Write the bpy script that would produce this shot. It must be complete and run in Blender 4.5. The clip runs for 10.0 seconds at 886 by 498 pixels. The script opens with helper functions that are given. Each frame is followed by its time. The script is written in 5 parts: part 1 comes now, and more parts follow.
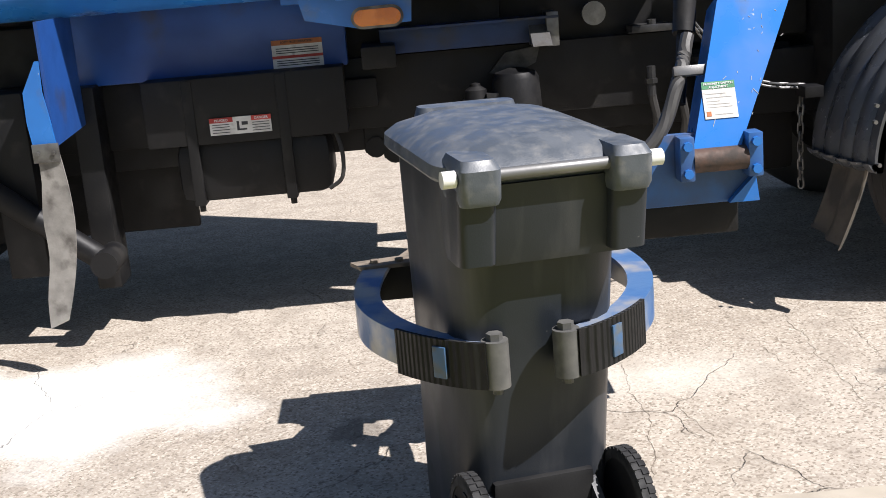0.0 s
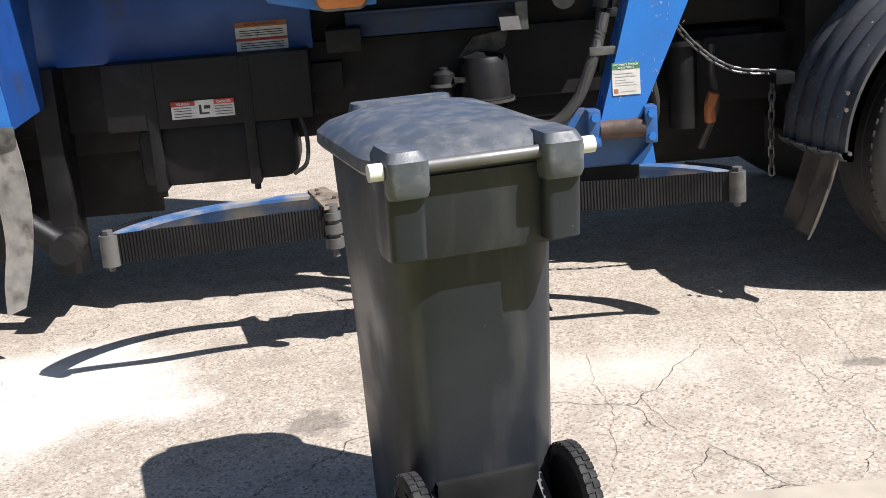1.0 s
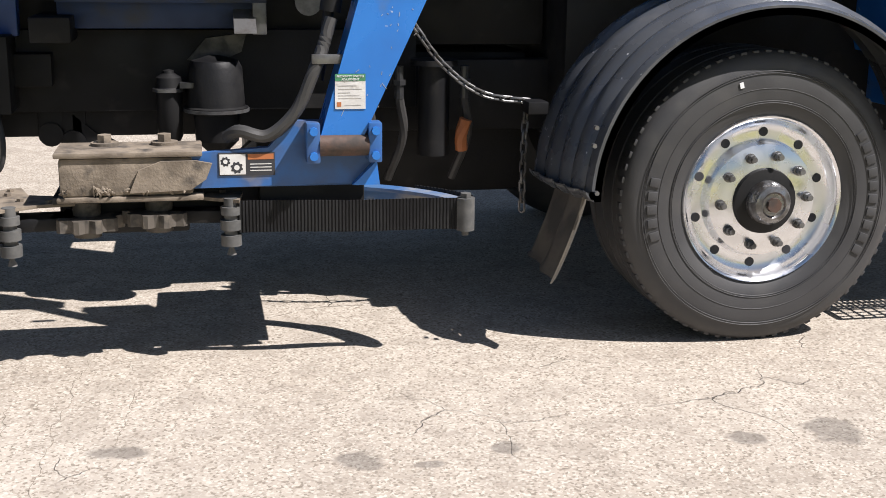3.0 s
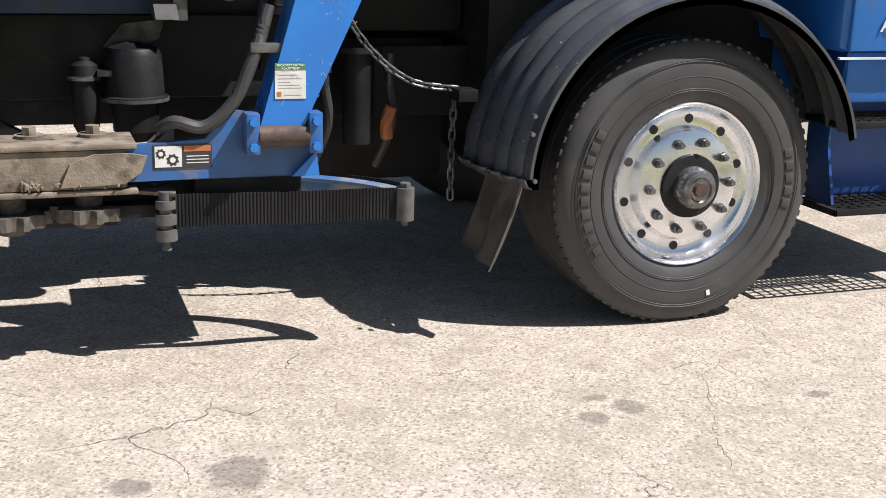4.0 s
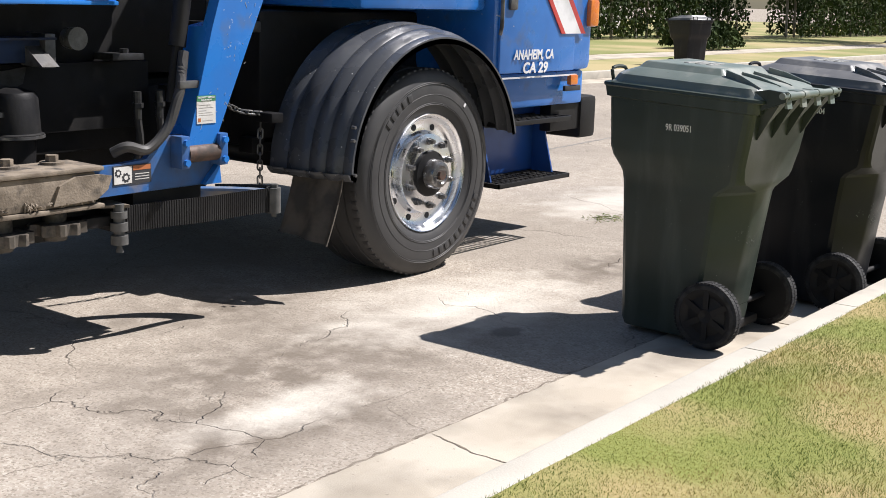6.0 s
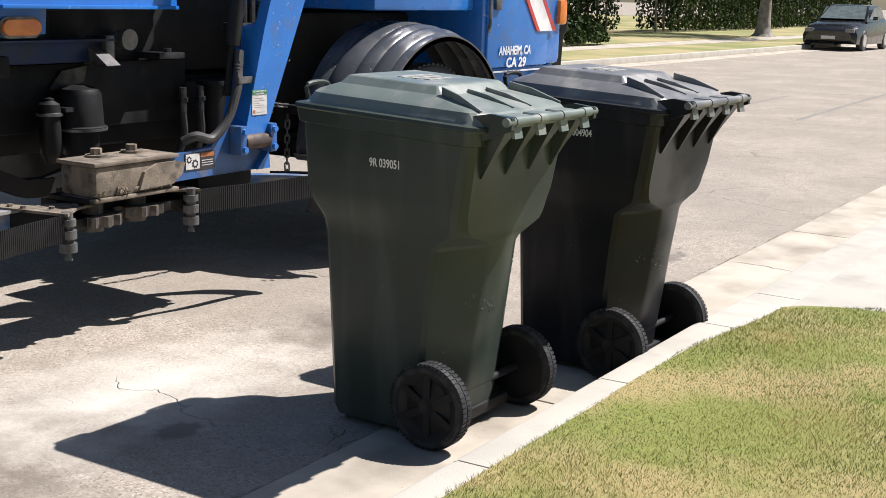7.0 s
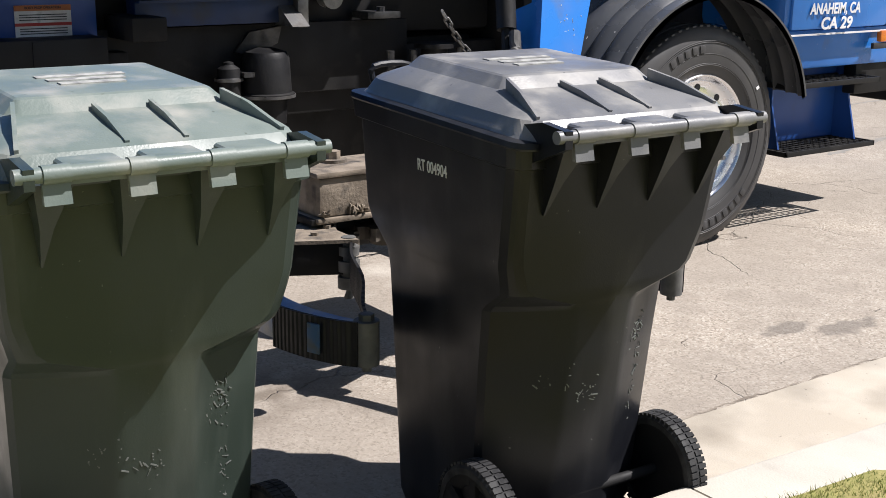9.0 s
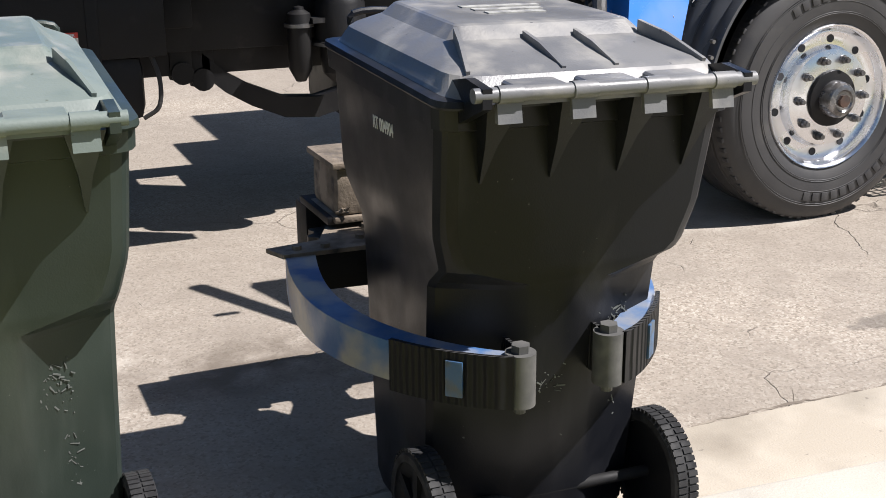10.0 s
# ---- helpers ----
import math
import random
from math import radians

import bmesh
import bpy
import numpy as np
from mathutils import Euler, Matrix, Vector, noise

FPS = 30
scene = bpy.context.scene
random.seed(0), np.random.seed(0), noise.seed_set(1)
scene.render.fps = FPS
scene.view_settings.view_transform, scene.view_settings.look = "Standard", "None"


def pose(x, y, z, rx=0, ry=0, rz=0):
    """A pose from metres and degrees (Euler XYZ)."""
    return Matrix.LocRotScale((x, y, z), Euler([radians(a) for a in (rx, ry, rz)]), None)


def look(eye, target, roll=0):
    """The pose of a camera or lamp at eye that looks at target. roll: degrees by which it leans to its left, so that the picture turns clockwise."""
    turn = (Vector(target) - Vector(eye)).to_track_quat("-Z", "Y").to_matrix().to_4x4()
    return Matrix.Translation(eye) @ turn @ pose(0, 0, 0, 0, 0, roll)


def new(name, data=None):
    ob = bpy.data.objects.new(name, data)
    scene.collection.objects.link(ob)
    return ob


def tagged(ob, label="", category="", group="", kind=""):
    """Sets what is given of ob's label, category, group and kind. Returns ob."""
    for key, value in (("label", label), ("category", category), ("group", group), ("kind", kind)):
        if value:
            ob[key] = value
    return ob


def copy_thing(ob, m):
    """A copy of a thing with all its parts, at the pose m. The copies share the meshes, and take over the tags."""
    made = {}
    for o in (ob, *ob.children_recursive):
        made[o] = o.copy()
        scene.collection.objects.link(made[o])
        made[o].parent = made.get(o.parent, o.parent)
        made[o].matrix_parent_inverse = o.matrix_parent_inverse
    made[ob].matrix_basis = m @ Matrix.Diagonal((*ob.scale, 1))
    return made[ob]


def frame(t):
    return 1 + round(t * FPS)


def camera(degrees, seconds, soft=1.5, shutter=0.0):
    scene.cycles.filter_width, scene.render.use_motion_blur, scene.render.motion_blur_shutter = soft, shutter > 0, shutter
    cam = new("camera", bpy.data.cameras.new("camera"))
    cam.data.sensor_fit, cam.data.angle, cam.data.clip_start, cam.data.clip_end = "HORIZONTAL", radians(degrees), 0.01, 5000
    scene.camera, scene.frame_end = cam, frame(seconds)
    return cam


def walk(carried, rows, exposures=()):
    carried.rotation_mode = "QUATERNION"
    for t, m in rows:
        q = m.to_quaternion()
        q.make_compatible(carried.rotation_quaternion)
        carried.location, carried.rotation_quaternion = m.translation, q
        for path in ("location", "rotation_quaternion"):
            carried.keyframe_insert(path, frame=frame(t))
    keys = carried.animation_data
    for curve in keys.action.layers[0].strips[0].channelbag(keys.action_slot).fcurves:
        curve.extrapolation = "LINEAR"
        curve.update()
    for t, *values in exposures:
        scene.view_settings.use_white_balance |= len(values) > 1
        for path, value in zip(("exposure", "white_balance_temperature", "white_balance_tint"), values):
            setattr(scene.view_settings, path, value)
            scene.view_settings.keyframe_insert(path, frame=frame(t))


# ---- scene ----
cam = camera(40.3, 10.0, soft=0.9)

# seconds, eye x y z, heading (left of +y), pitch, roll in degrees
PATH = [
    (0, -2.394, -2.892, 1.466, -1.83, -13.80, -4.84),
    (0.5, -2.449, -2.877, 1.472, -2.52, -14.47, -4.36),
    (1, -2.316, -2.817, 1.473, -2.52, -14.84, -4.47),
    (1.5, -2.138, -2.679, 1.468, -9.00, -12.46, -3.20),
    (2, -1.832, -2.597, 1.360, -11.52, -14.02, 2.09),
    (3.3, -0.151, -2.333, 1.378, -12.34, -14.05, -0.19),
    (3.5, 0.095, -2.296, 1.392, -17.06, -14.32, 2.36),
    (4, 0.766, -2.273, 1.393, -19.62, -14.88, 1.63),
    (4.5, 1.480, -2.253, 1.397, -26.16, -14.53, 0.96),
    (5, 2.288, -2.322, 1.377, -31.52, -14.26, -1.00),
    (5.2, 2.590, -2.307, 1.369, -37.93, -13.79, -0.30),
    (6.3, 4.027, -2.283, 1.415, -53.95, -11.98, 2.04),
    (6.5, 4.300, -2.268, 1.421, -54.99, -12.28, 2.15),
    (7, 5.057, -2.189, 1.421, -57.52, -11.96, 1.58),
    (7.5, 5.687, -2.202, 1.424, -54.46, -11.54, 0.27),
    (8, 6.412, -2.166, 1.398, -50.43, -12.87, -1.14),
    (8.5, 7.003, -2.282, 1.421, -45.86, -13.17, -0.10),
    (9, 7.557, -2.365, 1.438, -35.59, -14.69, 0.55),
    (9.5, 8.046, -2.422, 1.450, -28.30, -16.12, -0.18),
    (9.7, 8.17, -2.432, 1.449, -26.4, -16.7, -0.25),
    (10, 8.37, -2.445, 1.447, -22.95, -17.70, -0.40),
]


def eye_pose(x, y, z, heading, pitch, roll):
    h, p = radians(heading), radians(pitch)
    way = Vector((-math.sin(h) * math.cos(p), math.cos(h) * math.cos(p), math.sin(p)))
    return look((x, y, z), Vector((x, y, z)) + way, roll)


walk(cam, [(t, eye_pose(*row)) for t, *row in PATH], exposures=[(0, 0.58), (10, 0.58)])

# ---- light ----
TO_SUN = Vector((0.63, -0.39, 1.0)).normalized()
world = bpy.data.worlds.new("sky")
scene.world = world
world.use_nodes = True
wn = world.node_tree
sky = wn.nodes.new("ShaderNodeTexSky")
sky.sky_type, sky.sun_disc = "NISHITA", False
sky.sun_elevation = math.asin(TO_SUN.z)
sky.sun_rotation = math.atan2(TO_SUN.x, TO_SUN.y)
wn.links.new(sky.outputs[0], wn.nodes["Background"].inputs[0])
wn.nodes["Background"].inputs[1].default_value = 0.046
sun = new("sun", bpy.data.lights.new("sun", "SUN"))
sun.data.energy, sun.data.angle, sun.data.color = 5.25, radians(0.5), (1.0, 0.955, 0.95)
sun.matrix_world = look((0, 0, 30), Vector((0, 0, 30)) - TO_SUN)


# ---- materials ----
def material(name, base, rough=0.6, metal=0.0, alt=None, scale=6.0, low=0.42, high=0.62, fine=150.0, bump=0.15, depth=0.002,
             dirt=None, dirt_scale=3.0, dirt_low=0.52, dirt_high=0.7, spots=None, emit=0.0, coat=0.0, streak=0.0, spec=0.5):
    m = bpy.data.materials.new(name)
    m.use_nodes = True
    nt = m.node_tree
    b = nt.nodes["Principled BSDF"]
    b.inputs["Metallic"].default_value = metal
    b.inputs["Coat Weight"].default_value = coat
    b.inputs["Specular IOR Level"].default_value = spec
    tc = nt.nodes.new("ShaderNodeTexCoord")

    def noise_ramp(size, lo, hi, detail=6, stretch=0.0):
        n = nt.nodes.new("ShaderNodeTexNoise")
        n.inputs["Scale"].default_value, n.inputs["Detail"].default_value = size, detail
        if stretch:
            mp = nt.nodes.new("ShaderNodeMapping")
            mp.inputs["Scale"].default_value = (1, 1, stretch)
            nt.links.new(tc.outputs["Object"], mp.inputs["Vector"])
            nt.links.new(mp.outputs[0], n.inputs["Vector"])
        else:
            nt.links.new(tc.outputs["Object"], n.inputs["Vector"])
        r = nt.nodes.new("ShaderNodeMapRange")
        r.inputs["From Min"].default_value, r.inputs["From Max"].default_value = lo, hi
        nt.links.new(n.outputs["Fac"], r.inputs["Value"])
        return r.outputs["Result"], n.outputs["Fac"]

    def mix(fac, a, c):
        x = nt.nodes.new("ShaderNodeMix")
        x.data_type = "RGBA"
        nt.links.new(fac, x.inputs["Factor"])
        for sock, v in ((x.inputs[6], a), (x.inputs[7], c)):
            if isinstance(v, tuple):
                sock.default_value = (*v, 1)
            else:
                nt.links.new(v, sock)
        return x.outputs[2]

    alt = alt or tuple(v * 0.72 for v in base)
    mask, _ = noise_ramp(scale, low, high)
    col = mix(mask, base, alt)
    if dirt:
        dm, _ = noise_ramp(dirt_scale, dirt_low, dirt_high, 10, streak)
        col = mix(dm, col, dirt)
    grain, raw = noise_ramp(fine, 0.3, 0.7, 3)
    if spots:
        sm, _ = noise_ramp(spots[1], spots[2], spots[2] + 0.05, 2)
        col = mix(sm, col, spots[0])
    nt.links.new(col, b.inputs["Base Color"])
    rr = nt.nodes.new("ShaderNodeMapRange")
    rr.inputs["To Min"].default_value, rr.inputs["To Max"].default_value = max(rough - 0.1, 0.02), min(rough + 0.12, 1)
    nt.links.new(mask, rr.inputs["Value"])
    nt.links.new(rr.outputs["Result"], b.inputs["Roughness"])
    bp = nt.nodes.new("ShaderNodeBump")
    bp.inputs["Strength"].default_value, bp.inputs["Distance"].default_value = bump, depth
    nt.links.new(raw, bp.inputs["Height"])
    nt.links.new(bp.outputs[0], b.inputs["Normal"])
    if emit:
        nt.links.new(col, b.inputs["Emission Color"])
        b.inputs["Emission Strength"].default_value = emit
    return m


M = {}
M["blue"] = material("blue_paint", (0.024, 0.19, 0.6), 0.34, alt=(0.022, 0.16, 0.52), scale=4, dirt=(0.12, 0.14, 0.17), dirt_scale=5, dirt_low=0.6, dirt_high=0.8, fine=60, bump=0.04, spots=((0.45, 0.5, 0.6), 35, 0.72), coat=0.2)
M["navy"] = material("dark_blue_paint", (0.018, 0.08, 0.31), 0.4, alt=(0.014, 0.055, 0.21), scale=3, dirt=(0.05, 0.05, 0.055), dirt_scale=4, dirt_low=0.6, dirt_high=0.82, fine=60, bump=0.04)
# a darker navy, for the support rail only
M["deep_navy"] = material("darkened_navy_paint", (0.011, 0.036, 0.12), 0.5, alt=(0.009, 0.022, 0.06), scale=4, dirt=(0.03, 0.03, 0.032), dirt_scale=5, fine=60, bump=0.05)
M["black_metal"] = material("greasy_black_metal", (0.0058, 0.0058, 0.0068), 0.62, alt=(0.0115, 0.011, 0.0108), scale=7, dirt=(0.028, 0.026, 0.024), dirt_scale=9, dirt_low=0.6, dirt_high=0.8, fine=90, bump=0.25, spec=0.36)
M["gray_metal"] = material("dull_gray_metal", (0.2, 0.2, 0.2), 0.45, 0.6, alt=(0.1, 0.095, 0.09), scale=14, fine=200)
M["dusty"] = material("dusty_steel", (0.25, 0.205, 0.155), 0.85, alt=(0.16, 0.13, 0.098), scale=12, dirt=(0.045, 0.04, 0.036), dirt_scale=16, dirt_low=0.52, dirt_high=0.72, fine=110, bump=0.5, depth=0.004)
M["gear_metal"] = material("greasy_gear_metal", (0.12, 0.105, 0.088), 0.6, 0.2, alt=(0.05, 0.045, 0.04), scale=18, dirt=(0.2, 0.17, 0.135), dirt_scale=22, fine=110, bump=0.3)
M["fitting"] = material("dark_hose_fitting", (0.07, 0.07, 0.072), 0.42, 0.5, alt=(0.035, 0.035, 0.035), scale=20)
M["beam_blue"] = material("scuffed_blue_steel", (0.034, 0.125, 0.35), 0.45, alt=(0.05, 0.1, 0.22), scale=8, dirt=(0.25, 0.21, 0.16), dirt_scale=5, dirt_low=0.55, dirt_high=0.68, fine=80, bump=0.2)
M["finger_blue"] = material("worn_blue_finger", (0.075, 0.165, 0.34), 0.42, alt=(0.04, 0.12, 0.3), scale=7, dirt=(0.36, 0.34, 0.3), dirt_scale=6, dirt_low=0.44, dirt_high=0.62, fine=80, bump=0.2)
M["rust"] = material("rusty_pin", (0.09, 0.05, 0.035), 0.7, alt=(0.05, 0.04, 0.035), scale=20, fine=120, bump=0.4)
M["tyre"] = material("tyre_rubber", (0.046, 0.0455, 0.047), 0.6, alt=(0.057, 0.056, 0.056), scale=5, dirt=(0.078, 0.075, 0.07), dirt_scale=8, dirt_low=0.55, dirt_high=0.85, fine=180, bump=0.15)
M["chrome"] = material("polished_aluminium", (0.84, 0.86, 0.9), 0.26, 1.0, alt=(0.8, 0.81, 0.84), scale=9, fine=40, bump=0.05, dirt=(0.4, 0.36, 0.3), dirt_scale=18, dirt_low=0.68, dirt_high=0.85)
M["fender"] = material("black_plastic_fender", (0.066, 0.07, 0.078), 0.3, alt=(0.084, 0.088, 0.096), scale=5, dirt=(0.11, 0.11, 0.11), dirt_scale=11, dirt_low=0.6, dirt_high=0.8, fine=60, bump=0.06, spots=((0.5, 0.5, 0.5), 55, 0.73))
M["flap"] = material("worn_rubber_flap", (0.11, 0.095, 0.075), 0.8, alt=(0.06, 0.055, 0.048), scale=10, fine=120, bump=0.3)
M["flap_gray"] = material("dusty_gray_flap", (0.3, 0.285, 0.26), 0.85, alt=(0.2, 0.19, 0.175), scale=11, dirt=(0.1, 0.09, 0.08), dirt_scale=14, fine=120, bump=0.3)
M["hub_metal"] = material("scuffed_hub_metal", (0.3, 0.3, 0.31), 0.3, 0.8, alt=(0.14, 0.135, 0.13), scale=25, dirt=(0.05, 0.04, 0.035), dirt_scale=18, dirt_low=0.55, dirt_high=0.7)
M["lid_ink"] = material("worn_lid_ink", (0.4, 0.4, 0.37), 0.8, alt=(0.2, 0.2, 0.2), scale=40)
M["clip_blue"] = material("worn_blue_clip", (0.05, 0.12, 0.24), 0.5, alt=(0.1, 0.12, 0.14), scale=30)
M["clipping"] = material("leaf_clipping", (0.12, 0.16, 0.04), 0.7, alt=(0.2, 0.18, 0.06), scale=20)
M["tar"] = material("tar_seal", (0.2, 0.185, 0.165), 0.85, alt=(0.27, 0.25, 0.22), scale=9)
M["hose"] = material("hydraulic_hose", (0.05, 0.048, 0.046), 0.6, fine=300)
M["roller"] = material("worn_rubber_roller", (0.12, 0.118, 0.112), 0.65, alt=(0.075, 0.075, 0.072), scale=15, fine=140)
M["orange"] = material("amber_lens", (0.75, 0.21, 0.02), 0.25, alt=(0.6, 0.15, 0.02), scale=20, fine=50, coat=0.5)
M["white"] = material("white_decal", (0.72, 0.71, 0.68), 0.6, alt=(0.6, 0.58, 0.55), scale=18, dirt=(0.35, 0.32, 0.29), dirt_scale=30, dirt_low=0.6, dirt_high=0.8)
M["red"] = material("red_decal", (0.55, 0.06, 0.05), 0.6)
M["green_decal"] = material("green_decal", (0.07, 0.25, 0.12), 0.6)
M["orange_decal"] = material("orange_decal", (0.5, 0.17, 0.06), 0.6)
M["ink"] = material("dark_ink", (0.04, 0.04, 0.045), 0.7)
M["faded_ink"] = material("faded_ink", (0.36, 0.35, 0.34), 0.7, alt=(0.5, 0.48, 0.46), scale=40)
M["letter"] = material("white_lettering", (0.82, 0.82, 0.82), 0.5)
M["stencil"] = material("faded_stencil", (0.8, 0.8, 0.74), 0.7)
M["glass"] = material("lamp_glass", (0.24, 0.24, 0.23), 0.2, alt=(0.16, 0.16, 0.15), scale=20)
M["cart_dark"] = material("charcoal_plastic", (0.018, 0.0225, 0.03), 0.45, alt=(0.026, 0.03, 0.037), scale=4, dirt=(0.085, 0.085, 0.088), dirt_scale=9, dirt_low=0.53, dirt_high=0.8, fine=260, bump=0.15, spots=((0.12, 0.12, 0.12), 75, 0.76), streak=0.16, spec=0.4)
M["cart_lid"] = material("weathered_charcoal_lid", (0.068, 0.08, 0.098), 0.5, alt=(0.092, 0.104, 0.122), scale=16, dirt=(0.17, 0.17, 0.168), dirt_scale=26, dirt_low=0.5, dirt_high=0.8, fine=220, bump=0.2)
M["cart_green"] = material("dark_green_plastic", (0.03, 0.041, 0.034), 0.4, alt=(0.037, 0.05, 0.042), scale=4, dirt=(0.075, 0.09, 0.078), dirt_scale=10, dirt_low=0.53, dirt_high=0.85, fine=260, bump=0.12, spots=((0.14, 0.16, 0.14), 80, 0.75), streak=0.14, spec=0.34)
M["lid_green"] = material("faded_green_lid", (0.14, 0.175, 0.158), 0.46, alt=(0.165, 0.198, 0.18), scale=6, dirt=(0.36, 0.35, 0.31), dirt_scale=7, dirt_low=0.5, dirt_high=0.75, fine=200, bump=0.2, spots=((0.1, 0.12, 0.1), 60, 0.72))
M["cart_black"] = material("black_plastic", (0.0078, 0.0087, 0.012), 0.42, alt=(0.0115, 0.0125, 0.016), scale=4, dirt=(0.038, 0.038, 0.041), dirt_scale=10, dirt_low=0.54, dirt_high=0.85, fine=260, bump=0.12, spots=((0.12, 0.12, 0.12), 80, 0.75), streak=0.14, spec=0.26)
M["lid_black"] = material("faded_black_lid", (0.14, 0.143, 0.15), 0.44, alt=(0.17, 0.172, 0.175), scale=6, dirt=(0.36, 0.345, 0.315), dirt_scale=9, dirt_low=0.5, dirt_high=0.78, fine=200, bump=0.2, spots=((0.09, 0.09, 0.1), 60, 0.72))
M["scuff"] = material("scraped_plastic", (0.13, 0.14, 0.13), 0.8)
M["bar_steel"] = material("gray_steel_bar", (0.22, 0.22, 0.22), 0.45, 0.5, fine=100)
M["cap"] = material("white_plastic_cap", (0.8, 0.8, 0.76), 0.5)
M["wheel_black"] = material("black_wheel_plastic", (0.009, 0.009, 0.01), 0.6, alt=(0.015, 0.015, 0.015), fine=200, spec=0.3)
M["tread"] = material("dusty_tread", (0.03, 0.03, 0.03), 0.85, alt=(0.016, 0.016, 0.017), scale=25)
M["concrete"] = material("pale_concrete", (0.52, 0.465, 0.38), 0.9, alt=(0.44, 0.388, 0.312), scale=3, dirt=(0.22, 0.19, 0.15), dirt_scale=2.6, dirt_low=0.45, dirt_high=0.8, fine=170, bump=0.35, depth=0.003, spots=((0.25, 0.22, 0.18), 45, 0.72))
M["curb"] = material("curb_concrete", (0.53, 0.495, 0.425), 0.9, alt=(0.47, 0.44, 0.38), scale=4, dirt=(0.34, 0.31, 0.27), dirt_scale=3, dirt_low=0.58, dirt_high=0.8, fine=150, bump=0.35, depth=0.003)
M["crack"] = material("dirt_filled_crack", (0.2, 0.165, 0.125), 0.95, alt=(0.14, 0.115, 0.088), scale=30)
M["lip"] = material("ragged_asphalt_edge", (0.17, 0.14, 0.11), 0.95, alt=(0.3, 0.26, 0.21), scale=14)
M["soil"] = material("lawn_soil", (0.2, 0.22, 0.045), 0.95, alt=(0.36, 0.29, 0.13), scale=2.2, fine=60, bump=0.6, depth=0.01)
M["far_grass"] = material("far_lawn", (0.2, 0.215, 0.065), 0.95, alt=(0.4, 0.33, 0.17), scale=0.35, fine=30, bump=0.5, depth=0.02)
M["bark"] = material("pale_bark", (0.3, 0.27, 0.23), 0.9, alt=(0.2, 0.18, 0.15), scale=5, fine=40, bump=0.5, depth=0.02)
M["leaf"] = material("hedge_leaf", (0.028, 0.05, 0.014), 0.85, alt=(0.055, 0.08, 0.022), scale=1.2, spec=0.2)
M["stucco"] = material("pale_stucco", (0.6, 0.6, 0.58), 0.9, alt=(0.55, 0.54, 0.52), scale=1)
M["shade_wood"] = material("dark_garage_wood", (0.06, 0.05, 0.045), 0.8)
M["car_paint"] = material("black_car_paint", (0.012, 0.012, 0.014), 0.2, coat=0.6)
M["window"] = material("tinted_car_glass", (0.16, 0.2, 0.2), 0.08)


def grass_material(name):
    m = bpy.data.materials.new(name)
    m.use_nodes = True
    nt = m.node_tree
    b = nt.nodes["Principled BSDF"]
    geo = nt.nodes.new("ShaderNodeNewGeometry")
    ramp = nt.nodes.new("ShaderNodeValToRGB")
    ramp.color_ramp.elements[0].color = (0.105, 0.165, 0.018, 1)
    ramp.color_ramp.elements[1].color = (0.44, 0.31, 0.13, 1)
    for pos, c in ((0.45, (0.2, 0.222, 0.036, 1)), (0.75, (0.32, 0.275, 0.065, 1))):
        ramp.color_ramp.elements.new(pos).color = c
    n = nt.nodes.new("ShaderNodeTexNoise")
    n.inputs["Scale"].default_value, n.inputs["Detail"].default_value = 1.6, 4
    nt.links.new(geo.outputs["Position"], n.inputs["Vector"])
    dry = nt.nodes.new("ShaderNodeMapRange")
    dry.inputs["From Min"].default_value, dry.inputs["From Max"].default_value = 0.46, 0.66
    nt.links.new(n.outputs["Fac"], dry.inputs["Value"])
    mx = nt.nodes.new("ShaderNodeMath")
    mx.operation = "MULTIPLY_ADD"
    mx.inputs[1].default_value = 0.45
    nt.links.new(geo.outputs["Random Per Island"], mx.inputs[0])
    sc = nt.nodes.new("ShaderNodeMath")
    sc.operation = "MULTIPLY"
    sc.inputs[1].default_value = 0.88
    nt.links.new(dry.outputs["Result"], sc.inputs[0])
    patch = nt.nodes.new("ShaderNodeVectorMath")
    patch.operation = "DISTANCE"
    patch.inputs[1].default_value = (9.52, -0.9, 0.15)
    nt.links.new(geo.outputs["Position"], patch.inputs[0])
    bare = nt.nodes.new("ShaderNodeMapRange")
    bare.inputs["From Min"].default_value, bare.inputs["From Max"].default_value = 0.3, 0.08
    bare.inputs["To Max"].default_value = 0.4
    nt.links.new(patch.outputs["Value"], bare.inputs["Value"])
    both = nt.nodes.new("ShaderNodeMath")
    both.operation = "ADD"
    nt.links.new(sc.outputs[0], both.inputs[0])
    nt.links.new(bare.outputs["Result"], both.inputs[1])
    nt.links.new(both.outputs[0], mx.inputs[2])
    nt.links.new(mx.outputs[0], ramp.inputs["Fac"])
    nt.links.new(ramp.outputs["Color"], b.inputs["Base Color"])
    b.inputs["Roughness"].default_value = 0.7
    return m


M["grass"] = grass_material("grass_blades")


